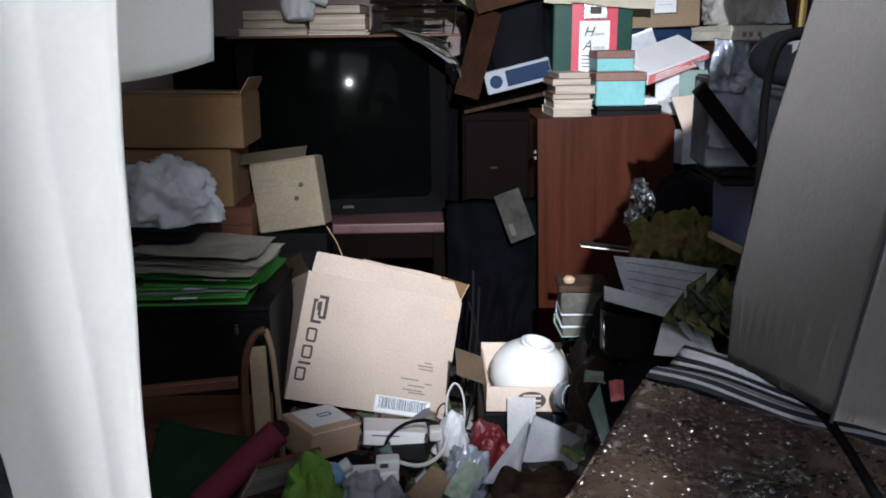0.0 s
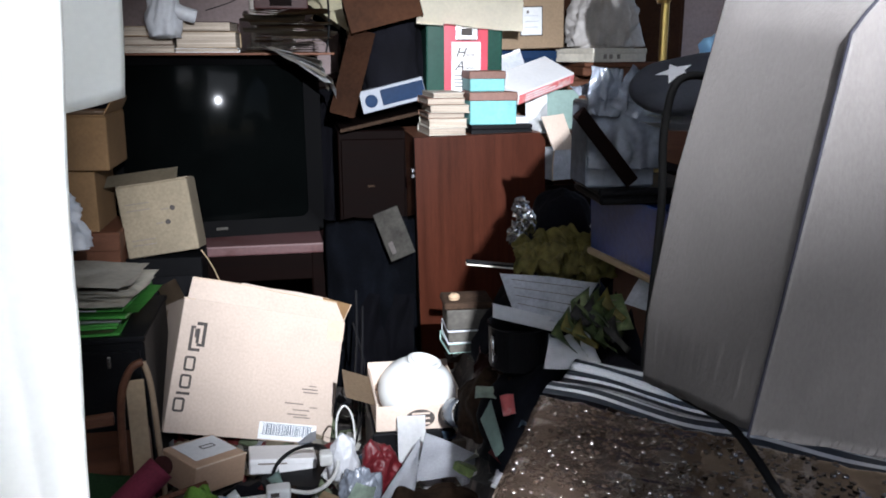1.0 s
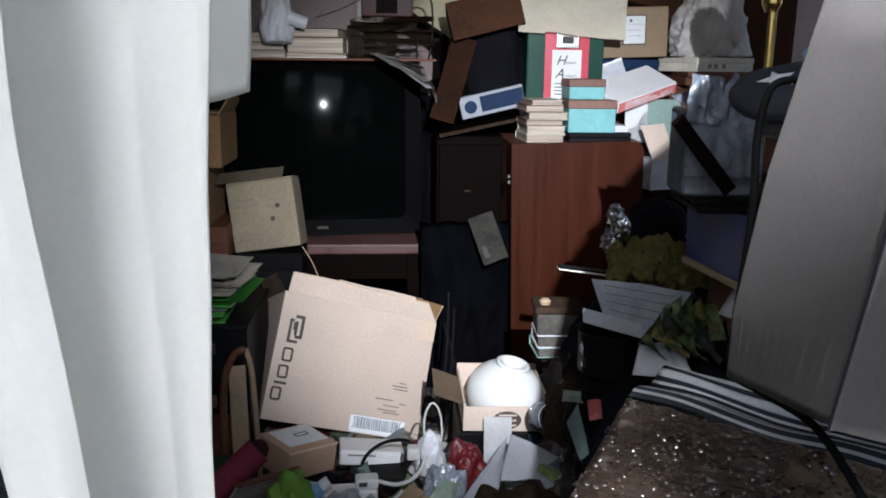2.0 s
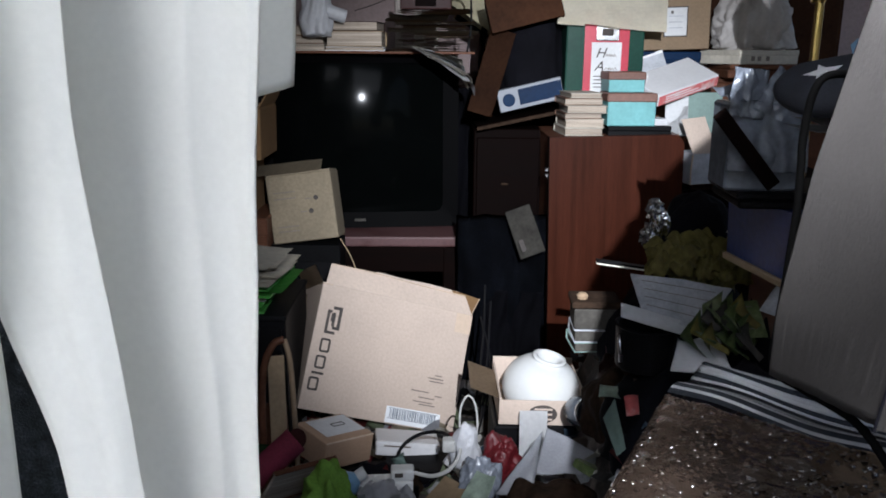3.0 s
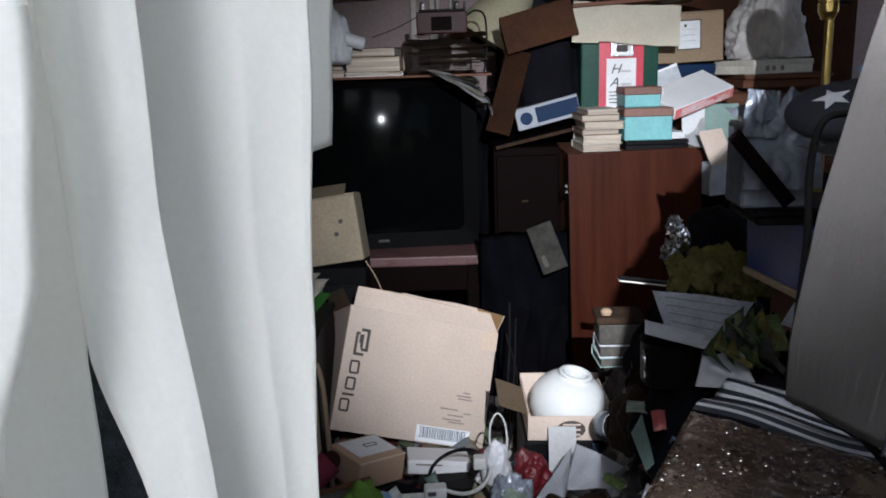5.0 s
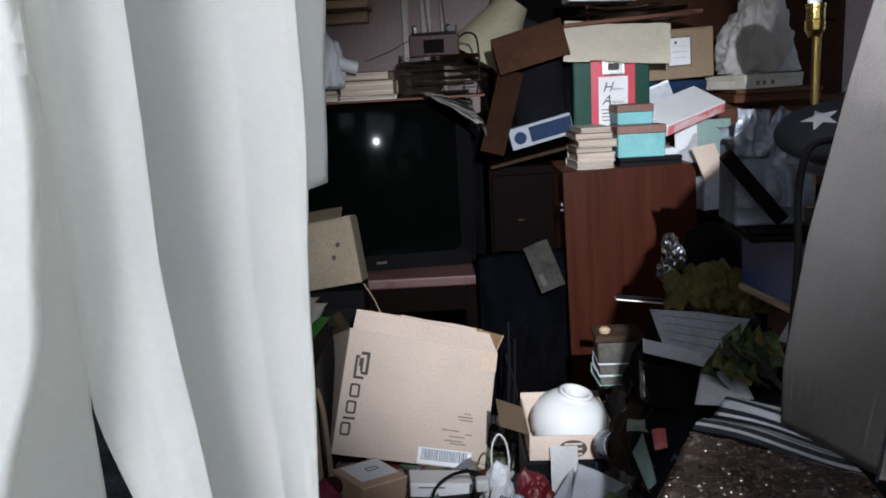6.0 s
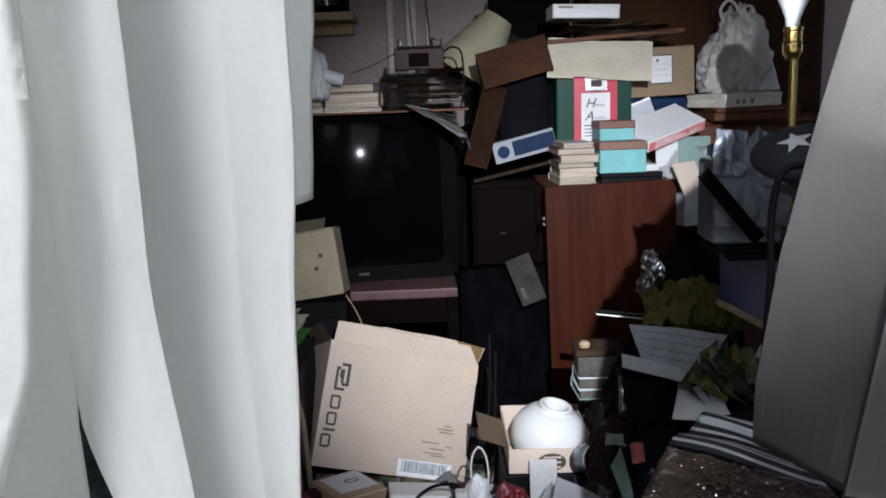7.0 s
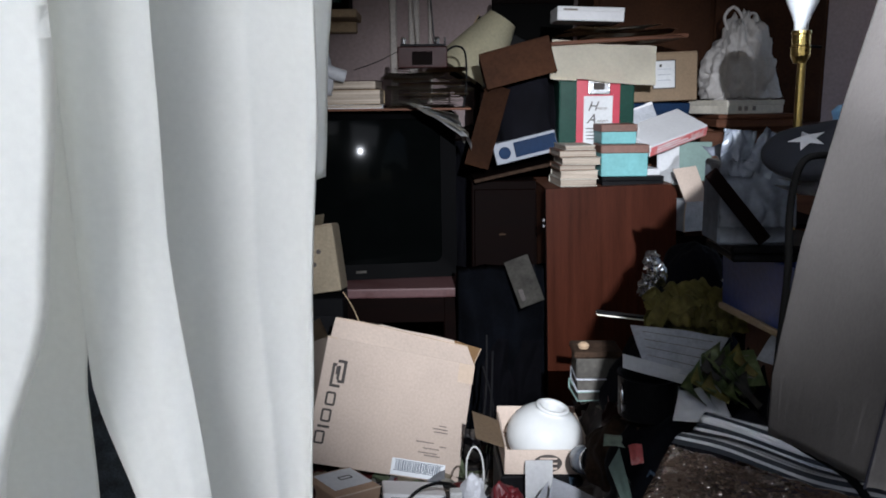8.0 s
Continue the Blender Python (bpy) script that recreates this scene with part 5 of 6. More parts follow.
for k, (a, b, c) in enumerate((((0.175, 2.45, 0.50), (0.165, 2.35, 0.36), (0.135, 2.20, 0.22)), ((0.19, 2.42, 0.46), (0.175, 2.3, 0.33), (0.15, 2.16, 0.20)), ((0.16, 2.4, 0.42), (0.185, 2.28, 0.30), (0.14, 2.10, 0.2)))):
    cb2 = thing("thin_cable", pose(0, 0, 0), "thin dark cable hanging beside the carton", "cable", "cables beside the carton")
    part("lead", tube([a, b, c], 0.003, 7, 8), M["black"], cb2)
bc = thing("black_lead", pose(0, 0, 0), "black cable bent over the white box", "cable")
part("lead", tube([(-0.07, 1.98, 0.17), (-0.055, 2.02, 0.205), (-0.01, 2.03, 0.235), (0.045, 2.0, 0.255), (0.075, 1.92, 0.27)], 0.0045, 8), M["black"], bc)
for k, (x, y, r) in enumerate(((-0.12, 1.86, 30), (-0.17, 1.9, -20), (-0.05, 1.84, 70), (0.02, 1.90, 10))):
    soft_heap("dark_rag", x, y, heap(x, y) - 0.03, 0.06, 0.045, 0.07, ("black_cloth", "dark_blue_cloth", "rust")[k % 3], "small dark rag trodden into the litter", "rag", 30 + k, r, 0.35, 3, group="rags in the litter", fold=False)
bp = thing("pale_blue_bottle", pose(-0.215, 1.72, 0.235, 0, 62, 20), "pale blue plastic bottle lying on the litter", "bottle")
part("body", turned([(0, 0), (0.026, 0), (0.028, 0.006), (0.028, 0.075), (0.012, 0.092), (0, 0.092)], 20), M["pale_blue"], bp, smooth=False)
part("cap", turned([(0, 0.0922), (0.014, 0.0922), (0.014, 0.112), (0, 0.112)], 16), M["white_plastic"], bp)
soft_heap("white_bag_small", -0.075, 1.71, 0.195, 0.06, 0.04, 0.075, "bag_white", "knotted white plastic bag", "bag", 17, 0, 0.4, detail=3)
bl2 = thing("black_box", pose(-0.10, 2.0, 0.12, 0, 0, -5), "flat black box under the white one", "box")
part("body", box(0, 0, 0, 0.16, 0.10, 0.03, 0.003), M["black"], bl2)
part("lid", box(-0.001, -0.001, 0.0302, 0.161, 0.101, 0.036, 0.002), M["black"], bl2)

# ---- the heap beside the cabinet ----
for k, (x, y, z, sx, sy, sz, mt) in enumerate(((0.62, 1.95, 0.38, 0.22, 0.20, 0.26, "black_cloth"), (0.52, 1.62, 0.38, 0.17, 0.16, 0.22, "dark_blue_cloth"), (0.53, 1.42, 0.36, 0.11, 0.12, 0.31, "black_cloth"), (0.44, 1.80, 0.36, 0.10, 0.10, 0.14, "rust"), (0.80, 1.6, 0.36, 0.24, 0.3, 0.42, "dark_blue_cloth"))):
    soft_heap("clothes_heap", x, y, z, sx, sy, sz, mt, "dark clothes heaped beside the cabinet", "clothes", 50 + k, 20 * k, 0.25, 4, group="clothes heaped beside the cabinet", fold=False)

# Box, lid and page colours are taken dark to carry the shade here.
sb = thing("small_lidded_box", pose(0.350, 1.955, 0.485, 0, 0, -3), "small worn brown box, colours darkened for shade, on two pale books", "box")
part("body", box(0, 0, 0.055, 0.105, 0.09, 0.105, 0.003), M["dull_shade"], sb)
part("lid", box(-0.006, -0.004, 0.1055, 0.108, 0.094, 0.122, 0.004), M["rust"], sb)
part("knob", turned([(0, 0), (0.012, 0), (0.014, 0.008), (0.008, 0.014), (0, 0.015)], 14), M["carton_dark"], sb, "", shifted(0.02, 0.03, 0.122))
book("pale_book", pose(0.352, 1.95, 0.4845, 0, 0, 2), 0.105, 0.10, 0.024, "sage", "pale grey-green book under the small box, pages darkened for shade", "books under the small box", "dull_shade")
book("pale_book", pose(0.350, 1.952, 0.509, 0, 0, -2), 0.108, 0.10, 0.030, "paper_grey", "pale grey-green book under the small box, pages darkened for shade", "books under the small box", "dull_shade")
pot = thing("black_pot", pose(0.432, 1.645, 0.575, 0, 0, 0), "black cooking pot with steel side handles", "pot")
part("body", turned([(0, 0), (0.050, 0), (0.056, 0.006), (0.058, 0.085), (0.061, 0.088), (0.058, 0.090), (0.055, 0.086), (0.053, 0.008), (0, 0.006)], 32), M["black"], pot, smooth=False)
for sgn in (-1, 1):
    part("handle", tube([(sgn * 0.055, -0.016, 0.072), (sgn * 0.061, -0.040, 0.070), (sgn * 0.059, -0.046, 0.045), (sgn * 0.054, -0.030, 0.022)], 0.004, 8), M["steel"], pot, "bright steel handle", smooth=True)


def loose_sheet(name, bl, br, tl, w, h, material, label, seed, bend=0.015, curl=0.0, category="paper", group="", lines=0, n=12):
    m, _, _ = place(bl, br, tl)
    t = thing(name, m @ pose(0, 0, 0, 90, 0, 0), label, category, group)
    part("sheet", sheet(w, h, bend, seed, n, n, 0.0008, curl, 0.0), M[material], t, smooth=True)
    for k in range(lines):
        part("printed_line", sheet(w * 0.7, 0.0018, bend * 0.2, seed, 6, 1, 0.0004), M["ink_pale"], t, "", shifted(w * 0.14, h * (0.2 + 0.6 * k / max(1, lines)), bend * 0.6 + 0.004))
    return t


def laid_sheet(name, a, b, c, d, material, label, seed, amp=0.006, category="paper", lines=0):
    """A limp sheet laid between four corners, with faint rows of print."""
    t = thing(name, pose(*a), label, category)
    pts = [Vector(p) - Vector(a) for p in (a, b, c, d)]
    part("sheet", spanned(*pts, amp, seed, 22, 0.0008), M[material], t, smooth=True)
    up = (pts[1] - pts[0]).cross(pts[3] - pts[0]).normalized()
    up = up if up.y < 0 else -up
    for k in range(lines):
        v = 0.2 + 0.6 * k / max(1, lines - 1)
        p, q = pts[0].lerp(pts[3], v), pts[1].lerp(pts[2], v)
        part("printed_line", tube([p.lerp(q, u) + up * (amp * 1.4 + 0.001) for u in (0.1, 0.35, 0.6, 0.88)], 0.0007, 5, 3), M["ink_pale"], t)


laid_sheet("news_sheet", (0.404, 1.585, 0.705), (0.504, 1.550, 0.683), (0.566, 1.585, 0.752), (0.392, 1.640, 0.765), "paper_grey", "grey printed sheet slid down the heap", 3, 0.006, lines=4)
laid_sheet("white_sheet", (0.362, 1.570, 0.702), (0.486, 1.560, 0.667), (0.484, 1.565, 0.694), (0.364, 1.580, 0.726), "paper_white", "pale folded card lying on the pot", 9, 0.002)
laid_sheet("white_sheet", (0.411, 1.420, 0.658), (0.512, 1.410, 0.658), (0.503, 1.465, 0.702), (0.437, 1.470, 0.697), "paper_white", "white crumpled paper at the foot of the heap", 14, 0.006)
laid_sheet("green_sheet", (0.478, 1.470, 0.700), (0.570, 1.425, 0.716), (0.566, 1.475, 0.764), (0.484, 1.505, 0.748), "paper_green", "glossy green printed sheet on the heap", 21, 0.006, lines=2)
loose_sheet("grey_magazine", (0.56, 1.45, 0.755), (0.64, 1.36, 0.745), (0.55, 1.55, 0.80), 0.13, 0.12, "paper_grey", "grey magazine page on the heap", 15, 0.012)
for k in range(22):
    rng2 = random.Random(200 + k)
    x, y = 0.482 + 0.0035 * k + rng2.uniform(-0.01, 0.01), 1.45 - 0.012 * (k % 4) + rng2.uniform(-0.01, 0.01)
    zz = 0.668 + 0.011 * (k % 6) + rng2.uniform(0, 0.012)
    t = thing("green_leaflet_page", pose(x, y, zz, 40 + rng2.uniform(-18, 18), rng2.uniform(-22, 6), 62 + rng2.uniform(-40, 30)), "narrow green printed leaflet fanned on the heap", "leaflet", "green leaflets on the heap")
    part("sheet", sheet(rng2.uniform(0.010, 0.026), rng2.uniform(0.035, 0.062), 0.014, 80 + k, 5, 10, 0.0008, 0.05), M[("paper_green", "paper_green", "yellow_paper", "paper_green", "dull_shade")[k % 5]], t, smooth=True)
for k in range(12):
    rng2 = random.Random(300 + k)
    t = thing("yellow_tissue", pose(0.435 + 0.0125 * k, 1.70 + 0.03 * math.sin(k), 0.745 + 0.012 * math.sin(k * 2.1), 28 + rng2.uniform(-15, 15), rng2.uniform(-20, 20), rng2.uniform(-40, 40)), "crumpled yellow-green tissue on the heap", "tissue", "tissue on the heap")
    part("sheet", drape(0.095, 0.085, 90 + k, 0.022, 6.0, 0.02, 22, 0.0008), M["yellow_paper"], t, smooth=True)
stk = thing("ruler_strip", pose(0.362, 1.80, 0.742, 0, 7, -4), "dark strip with a pale edge sticking out of the heap", "strip")
part("strip", box(0, 0, 0, 0.125, 0.02, 0.005, 0.001), M["black"], stk)
part("edge", box(0, -0.002, -0.003, 0.125, 0.021, -0.0003, 0.001), M["paper"], stk, "pale edge")
for k in range(3):
    f = thing("foil_ball", pose(0.470 + 0.016 * (k % 2), 1.80 - 0.01 * k, 0.79 + 0.028 * k), "crumpled silver foil on the heap", "foil", "foil scraps")
    part("ball", crumple(0.024 - 0.003 * k, 0.022, 0.036, 70 + k, 0.5, 3.5, 3, False), M["steel"], f)
blk = thing("black_helmet_bag", pose(0.612, 1.95, 0.66), "round black cloth bag with a pale strap", "bag")
part("body", crumple(0.085, 0.09, 0.20, 77, 0.12, 1.6, 5), M["black_cloth"], blk, smooth=True)
part("strap", sheet(0.022, 0.08, 0.012, 3, 4, 8, 0.001), M["bag_white"], blk, "", shifted(0.045, -0.07, 0.13, 80, 20, 0))
m, w, h = place((0.562, 1.62, 0.800), (0.606, 1.28, 0.800), (0.556, 1.62, 0.925))
bin_ = thing("blue_bin", m, "blue plastic storage bin with a pale lower rim", "bin")
part("side", box(0, 0, 0.012, w, 0.006, h, 0.001), M["blue_plastic"], bin_)
part("side", box(0, 0.24, 0.012, w, 0.246, h, 0.001), M["blue_plastic"], bin_)
part("end", box(0, 0.0062, 0.012, 0.006, 0.2398, h, 0.001), M["blue_plastic"], bin_)
part("end", box(w - 0.006, 0.0062, 0.012, w, 0.2398, h, 0.001), M["blue_plastic"], bin_)
part("base", box(0.006, 0.0062, 0.012, w - 0.006, 0.2398, 0.02), M["blue_plastic"], bin_)
part("rim", box(-0.004, -0.006, 0.0, w + 0.004, 0.25, 0.0118, 0.002), M["paper_tan"], bin_, "pale lower rim")
st = thing("dark_carton_stack", pose(0.60, 1.30, 0.0, 0, 0, -4), "dark carton standing under the blue bin", "box")
part("body", box(0, 0, 0, 0.30, 0.36, 0.796, 0.004), M["brown_wood"], st)
part("tape", box(0.12, -0.001, 0.3, 0.17, -0.0002, 0.79), M["tape"], st)
# Black slab added to fill the dark gap between bin and wrapped box.
pl = thing("black_tray", pose(0.505, 1.44, 0.9265, 0, 0, -4), "flat black slab added in the dark gap on the blue bin", "tray")
part("plate", box(0, 0, 0, 0.17, 0.16, 0.014, 0.004), M["black"], pl)
part("rim", box(-0.004, -0.004, 0.0145, 0.174, 0.164, 0.028, 0.004), M["black"], pl)
cf = thing("film_wrapped_box", pose(0.475, 1.425, 0.9555, 0, 0, -3), "pale box wrapped in milky clear plastic film", "package")
part("box", box(0.004, 0.018, 0.0, 0.118, 0.11, 0.137, 0.004), M["film"], cf)
part("film", drape(0.122, 0.112, 5, 0.012, 3.0, 0.0, 40), M["film_pale"], cf, "milky clear film", shifted(0.0, 0.004, 0.032, 88, 0, 0), smooth=True)
part("film", drape(0.13, 0.12, 8, 0.010, 3.0, 0.01, 30), M["film_pale"], cf, "milky clear film", shifted(-0.004, -0.008, 0.140, 10, 2, 0), smooth=True)
part("film", drape(0.055, 0.075, 11, 0.009, 2.5, 0.0, 30), M["film_pale"], cf, "crumpled film standing up at the corner", shifted(-0.008, -0.006, 0.118, 82, 6, 8), smooth=True)
part("film", drape(0.05, 0.07, 15, 0.010, 2.5, 0.0, 30), M["film_pale"], cf, "crumpled film standing up at the corner", shifted(0.030, -0.004, 0.132, 84, 28, 4), smooth=True)
bstrip = thing("brown_board", pose(0.455, 1.395, 1.088, 0, 50, 0), "dark brown board leaning before the wrapped box", "board")
part("board", box(0, 0, -0.022, 0.145, 0.006, 0.0, 0.001), M["dark_wood"], bstrip)
part("cleat", box(0.02, 0.0065, -0.018, 0.13, 0.012, -0.006, 0.001), M["brown_wood"], bstrip)

# cushion with a star, on a folded cloth and a tall carton
tall = thing("tall_carton", pose(0.545, 1.13, 0.0, 0, 0, -8), "tall dark carton carrying the cushion", "box")
part("body", box(0.03, 0, 0, 0.30, 0.14, 1.07, 0.004), M["carton_dark"], tall)
part("tape", box(0.10, -0.001, 0.2, 0.14, -0.0002, 1.06), M["tape"], tall)
fc = thing("folded_cloth", pose(0.455, 1.10, 1.0715, 0, -1, -6), "folded pale grey cloth under the cushion", "cloth")
for k in range(3):
    part("fold", sheet(0.22, 0.13, 0.006, 8 + k, 10, 8, 0.010), M["stripe_light"], fc, "", shifted(0.01 * k, 0.004 * k, 0.0105 * k + 0.006), smooth=True)
cu = thing("star_cushion", pose(0.512, 1.15, 1.112, 24, -9, -8) @ Matrix.Diagonal((0.80, 0.80, 0.74, 1)), "dark grey cushion with a white star", "cushion")
bm = bmesh.new()
bmesh.ops.create_uvsphere(bm, u_segments=36, v_segments=20, radius=1.0)
for v in bm.verts:
    x, y, z = v.co
    k = max(abs(x), abs(y), 1e-4)
    s = (x * x + y * y) ** 0.5
    f = 1 + 0.22 * ((s / k) - 1)
    v.co = Vector((x * f * 0.108, y * f * 0.07, z * 0.036 + 0.03 + 0.003 * noise.noise(v.co * 3)))
part("pillow", bm, M["cushion"], cu, smooth=True)
bm = bmesh.new()
c0 = bm.verts.new((-0.045, -0.005, 0.0685))
star = []
for k in range(10):
    r = 0.026 if k % 2 == 0 else 0.011
    a = radians(90 + 36 * k)
    sx, sy = -0.045 + r * math.cos(a) * 1.1, -0.012 + r * math.sin(a)
    star.append(bm.verts.new((sx, sy, 0.031 + 0.037 * max(0.0, 1 - (sx / 0.118) ** 2 - (sy / 0.077) ** 2) ** 0.5)))
for k in range(10):
    bm.faces.new((c0, star[k], star[(k + 1) % 10]))
bmesh.ops.solidify(bm, geom=bm.faces[:], thickness=0.0016)
part("star", bm, M["white_card"], cu, "white five-pointed star")
soft_heap("blue_film", 0.585, 1.20, 1.12, 0.07, 0.05, 0.07, "pale_blue", "pale blue plastic film behind the cushion", "film", 61, 0, 0.4, 4, fold=False)

# ---- bubble-wrapped block and striped towel ----
BW = pose(0.322, 1.150, 0.0, 0, 0, -28)
BT = pose(0.322, 1.150, 0.0, 0, 0, -41)
SKEW = -0.237  # the wrapped block is out of square
sup = thing("storage_chest", pose(0.35, 1.12, 0.0, 0, 0, -38), "black chest under the wrapped block", "chest")
part("body", box(0.04, -0.24, 0.0, 0.55, 0.10, 0.595, 0.006), M["black"], sup)
part("lid", box(0.035, -0.245, 0.5955, 0.555, 0.105, 0.612, 0.004), M["black"], sup)
blo = thing("wrapped_block", BW @ pose(0, 0, 0.6125), "brown block wrapped in shiny clear bubble film", "package")
bm = bmesh.new()
NXB, NYB = 60, 40
g = []
for j in range(NYB + 1):
    row = []
    for i in range(NXB + 1):
        x, y = 0.56 * i / NXB, -0.31 + 0.31 * j / NYB
        e = min(i, NXB - i, j, NYB - j)
        z = 0.132 + 0.006 * noise.noise(Vector((x * 14, y * 14, 1))) + 0.006 * abs(noise.noise(Vector((x * 28, y * 28, 4)))) - (0.004 if e == 0 else 0.001 if e == 1 else 0)
        row.append(bm.verts.new((x, y + SKEW * x, z)))
    g.append(row)
for a, b in zip(g, g[1:]):
    for i in range(NXB):
        bm.faces.new((a[i], a[i + 1], b[i + 1], b[i]))
rim = [g[0][i] for i in range(NXB + 1)] + [g[j][NXB] for j in range(1, NYB + 1)] + [g[NYB][i] for i in range(NXB - 1, -1, -1)] + [g[j][0] for j in range(NYB - 1, 0, -1)]
foot = [bm.verts.new((v.co.x + 0.002 * noise.noise(v.co * 30), v.co.y, 0.0)) for v in rim]
for k in range(len(rim)):
    q = (k + 1) % len(rim)
    bm.faces.new((rim[k], rim[q], foot[q], foot[k]))
part("film", bm, M["bubble"], blo, "clear film over brown board", smooth=True)
verts, faces = [], []
rng = random.Random(8)
pitch = 0.0105
for j in range(int(0.305 / (pitch * 0.866))):
    for i in range(int(0.55 / pitch)):
        x, y = 0.006 + i * pitch + (pitch / 2 if j % 2 else 0), -0.304 + j * pitch * 0.866
        if rng.random() < 0.35 + 0.9 * max(0.0, noise.noise(Vector((x * 18, y * 18, 3)))):
            continue
        r, hgt = 0.0042, rng.uniform(0.0002, 0.0007) if rng.random() < 0.90 else rng.uniform(0.001, 0.0032)
        z = 0.1325 + 0.006 * noise.noise(Vector((x * 14, y * 14, 1))) + 0.006 * abs(noise.noise(Vector((x * 28, y * 28, 4))))
        tx, ty = rng.uniform(-0.5, 0.5), rng.uniform(-0.5, 0.5)
        b0 = len(verts)
        y += SKEW * x
        for rr, zz in ((r, -0.001), (r * 0.75, hgt * 0.75)):
            for k in range(7):
                a = 2 * math.pi * k / 7
                verts.append((x + rr * math.cos(a), y + rr * math.sin(a), z + zz + (rr * math.cos(a) * tx + rr * math.sin(a) * ty)))
        verts.append((x, y, z + hgt))
        for k in range(7):
            k2 = (k + 1) % 7
            faces.append((b0 + k, b0 + k2, b0 + 7 + k2, b0 + 7 + k))
            faces.append((b0 + 7 + k, b0 + 7 + k2, b0 + 14))
me = bpy.data.meshes.new("bubbles")
me.from_pydata(verts, [], faces)
for p in me.polygons:
    p.use_smooth = True
me.materials.append(M["bubble"])
bub = new("bubble_layer", me)
bub.parent = blo
bub["kind"] = "stuff"

tw = thing("striped_towel", BT @ pose(0.0, 0.004, 0.742, -3, 2, 2), "navy and pale grey striped towel behind the wrapped block", "towel")
y = 0.0
rng = random.Random(3)
for k, (ww, mt) in enumerate(((0.010, "stripe_dark"), (0.007, "stripe_light"), (0.016, "stripe_dark"), (0.012, "stripe_light"), (0.006, "stripe_dark"), (0.015, "stripe_light"), (0.014, "stripe_dark"), (0.008, "stripe_light"), (0.010, "stripe_dark"), (0.018, "stripe_light"), (0.012, "stripe_dark"), (0.02, "stripe_light"), (0.016, "stripe_dark"))):
    bm = bmesh.new()
    rows = []
    for i in range(41):
        x = 0.45 * i / 40
        row = []
        for yy in (y, y + ww * 0.5, y + ww):
            row.append(bm.verts.new((x, yy + 0.005 * noise.noise(Vector((x * 9, 3, 0))), 0.008 * noise.noise(Vector((x * 8, yy * 14, 0))) + 0.006 * math.sin(yy * 60))))
        rows.append(row)
    for a, b in zip(rows, rows[1:]):
        for i in range(2):
            bm.faces.new((a[i], a[i + 1], b[i + 1], b[i]))
    bmesh.ops.solidify(bm, geom=bm.faces[:], thickness=0.003)
    part("stripe", bm, M[mt], tw, "dark navy stripe" if mt == "stripe_dark" else "pale grey stripe", smooth=True)
    y += ww
tsup = thing("towel_carton", BT, "dark carton under the striped towel", "box")
part("body", box(0.06, 0.148, 0.0, 0.50, 0.30, 0.700, 0.004), M["brown_wood"], tsup)
part("flap", box(0.06, 0.006, 0.690, 0.50, 0.147, 0.702, 0.002), M["brown_wood"], tsup)

# small things on the slope between the globe box and the block
jar = thing("glass_jar", pose(0.355, 1.90, 0.362, 70, 0, 15), "round glass jar with a bright steel rim lying on its side", "jar")
part("body", turned([(0, 0), (0.03, 0), (0.034, 0.006), (0.034, 0.055), (0.029, 0.062), (0.027, 0.06), (0.03, 0.05), (0.03, 0.008), (0, 0.006)], 28), M["film"], jar, smooth=True)
part("rim", turned([(0.0295, 0.0622), (0.034, 0.0622), (0.034, 0.07), (0.0295, 0.07), (0.0295, 0.0622)], 28, close=False), M["steel"], jar, "steel rim")
for k, (x, y, w, d, hh, mt, rx, ry, rz, lab) in enumerate(((0.345, 1.55, 0.035, 0.08, 0.02, "sage", 40, 60, 20, "small grey-green box on the slope"), (0.385, 1.52, 0.06, 0.05, 0.012, "paper_grey", 20, 20, -20, "small grey box on the slope"), (0.39, 1.62, 0.05, 0.05, 0.02, "red_card", 20, 30, 35, "small pink printed box on the slope"), (0.35, 1.72, 0.06, 0.05, 0.02, "paper_green", 10, 20, 50, "small green printed box on the slope"), (0.36, 1.40, 0.05, 0.09, 0.02, "sage", 25, 45, 10, "small teal-grey box on the slope"))):
    t = thing("small_box", pose(x, y, heap(x, y) + 0.03, rx, ry, rz), lab, "box", "small boxes on the slope")
    part("body", box(-w / 2, -d / 2, 0, w / 2, d / 2, hh, 0.002), M[mt], t)
    part("end_flap", box(-w / 2 - 0.001, -d / 2 - 0.001, 0.002, w / 2 + 0.001, -d / 2 - 0.0002, hh - 0.002), M["paper_white"], t)
laid_sheet("teal_card", (0.344, 1.460, 0.483), (0.358, 1.460, 0.499), (0.359, 1.560, 0.547), (0.338, 1.560, 0.509), "sage", "grey-green card standing in the gap beside the wrapped block", 33, 0.002, "card")
laid_sheet("pink_card", (0.366, 1.500, 0.541), (0.389, 1.500, 0.543), (0.398, 1.550, 0.560), (0.372, 1.550, 0.558), "red_card", "small pink printed card by the wrapped block", 35, 0.003, "card")
laid_sheet("pale_green_card", (0.337, 1.600, 0.533), (0.385, 1.600, 0.528), (0.406, 1.640, 0.536), (0.347, 1.640, 0.539), "pale_green", "pale green printed card above the gap", 37, 0.003, "card")
soft_heap("brown_rag", 0.27, 1.62, 0.20, 0.10, 0.09, 0.11, "rust", "brown rag lying below the block", "rag", 95, 0, 0.3, 4)
soft_heap("dark_red_cloth", 0.455, 1.86, 0.43, 0.06, 0.05, 0.07, "cover_red", "dark red cloth by the pot", "cloth", 96, 0, 0.3, 3)

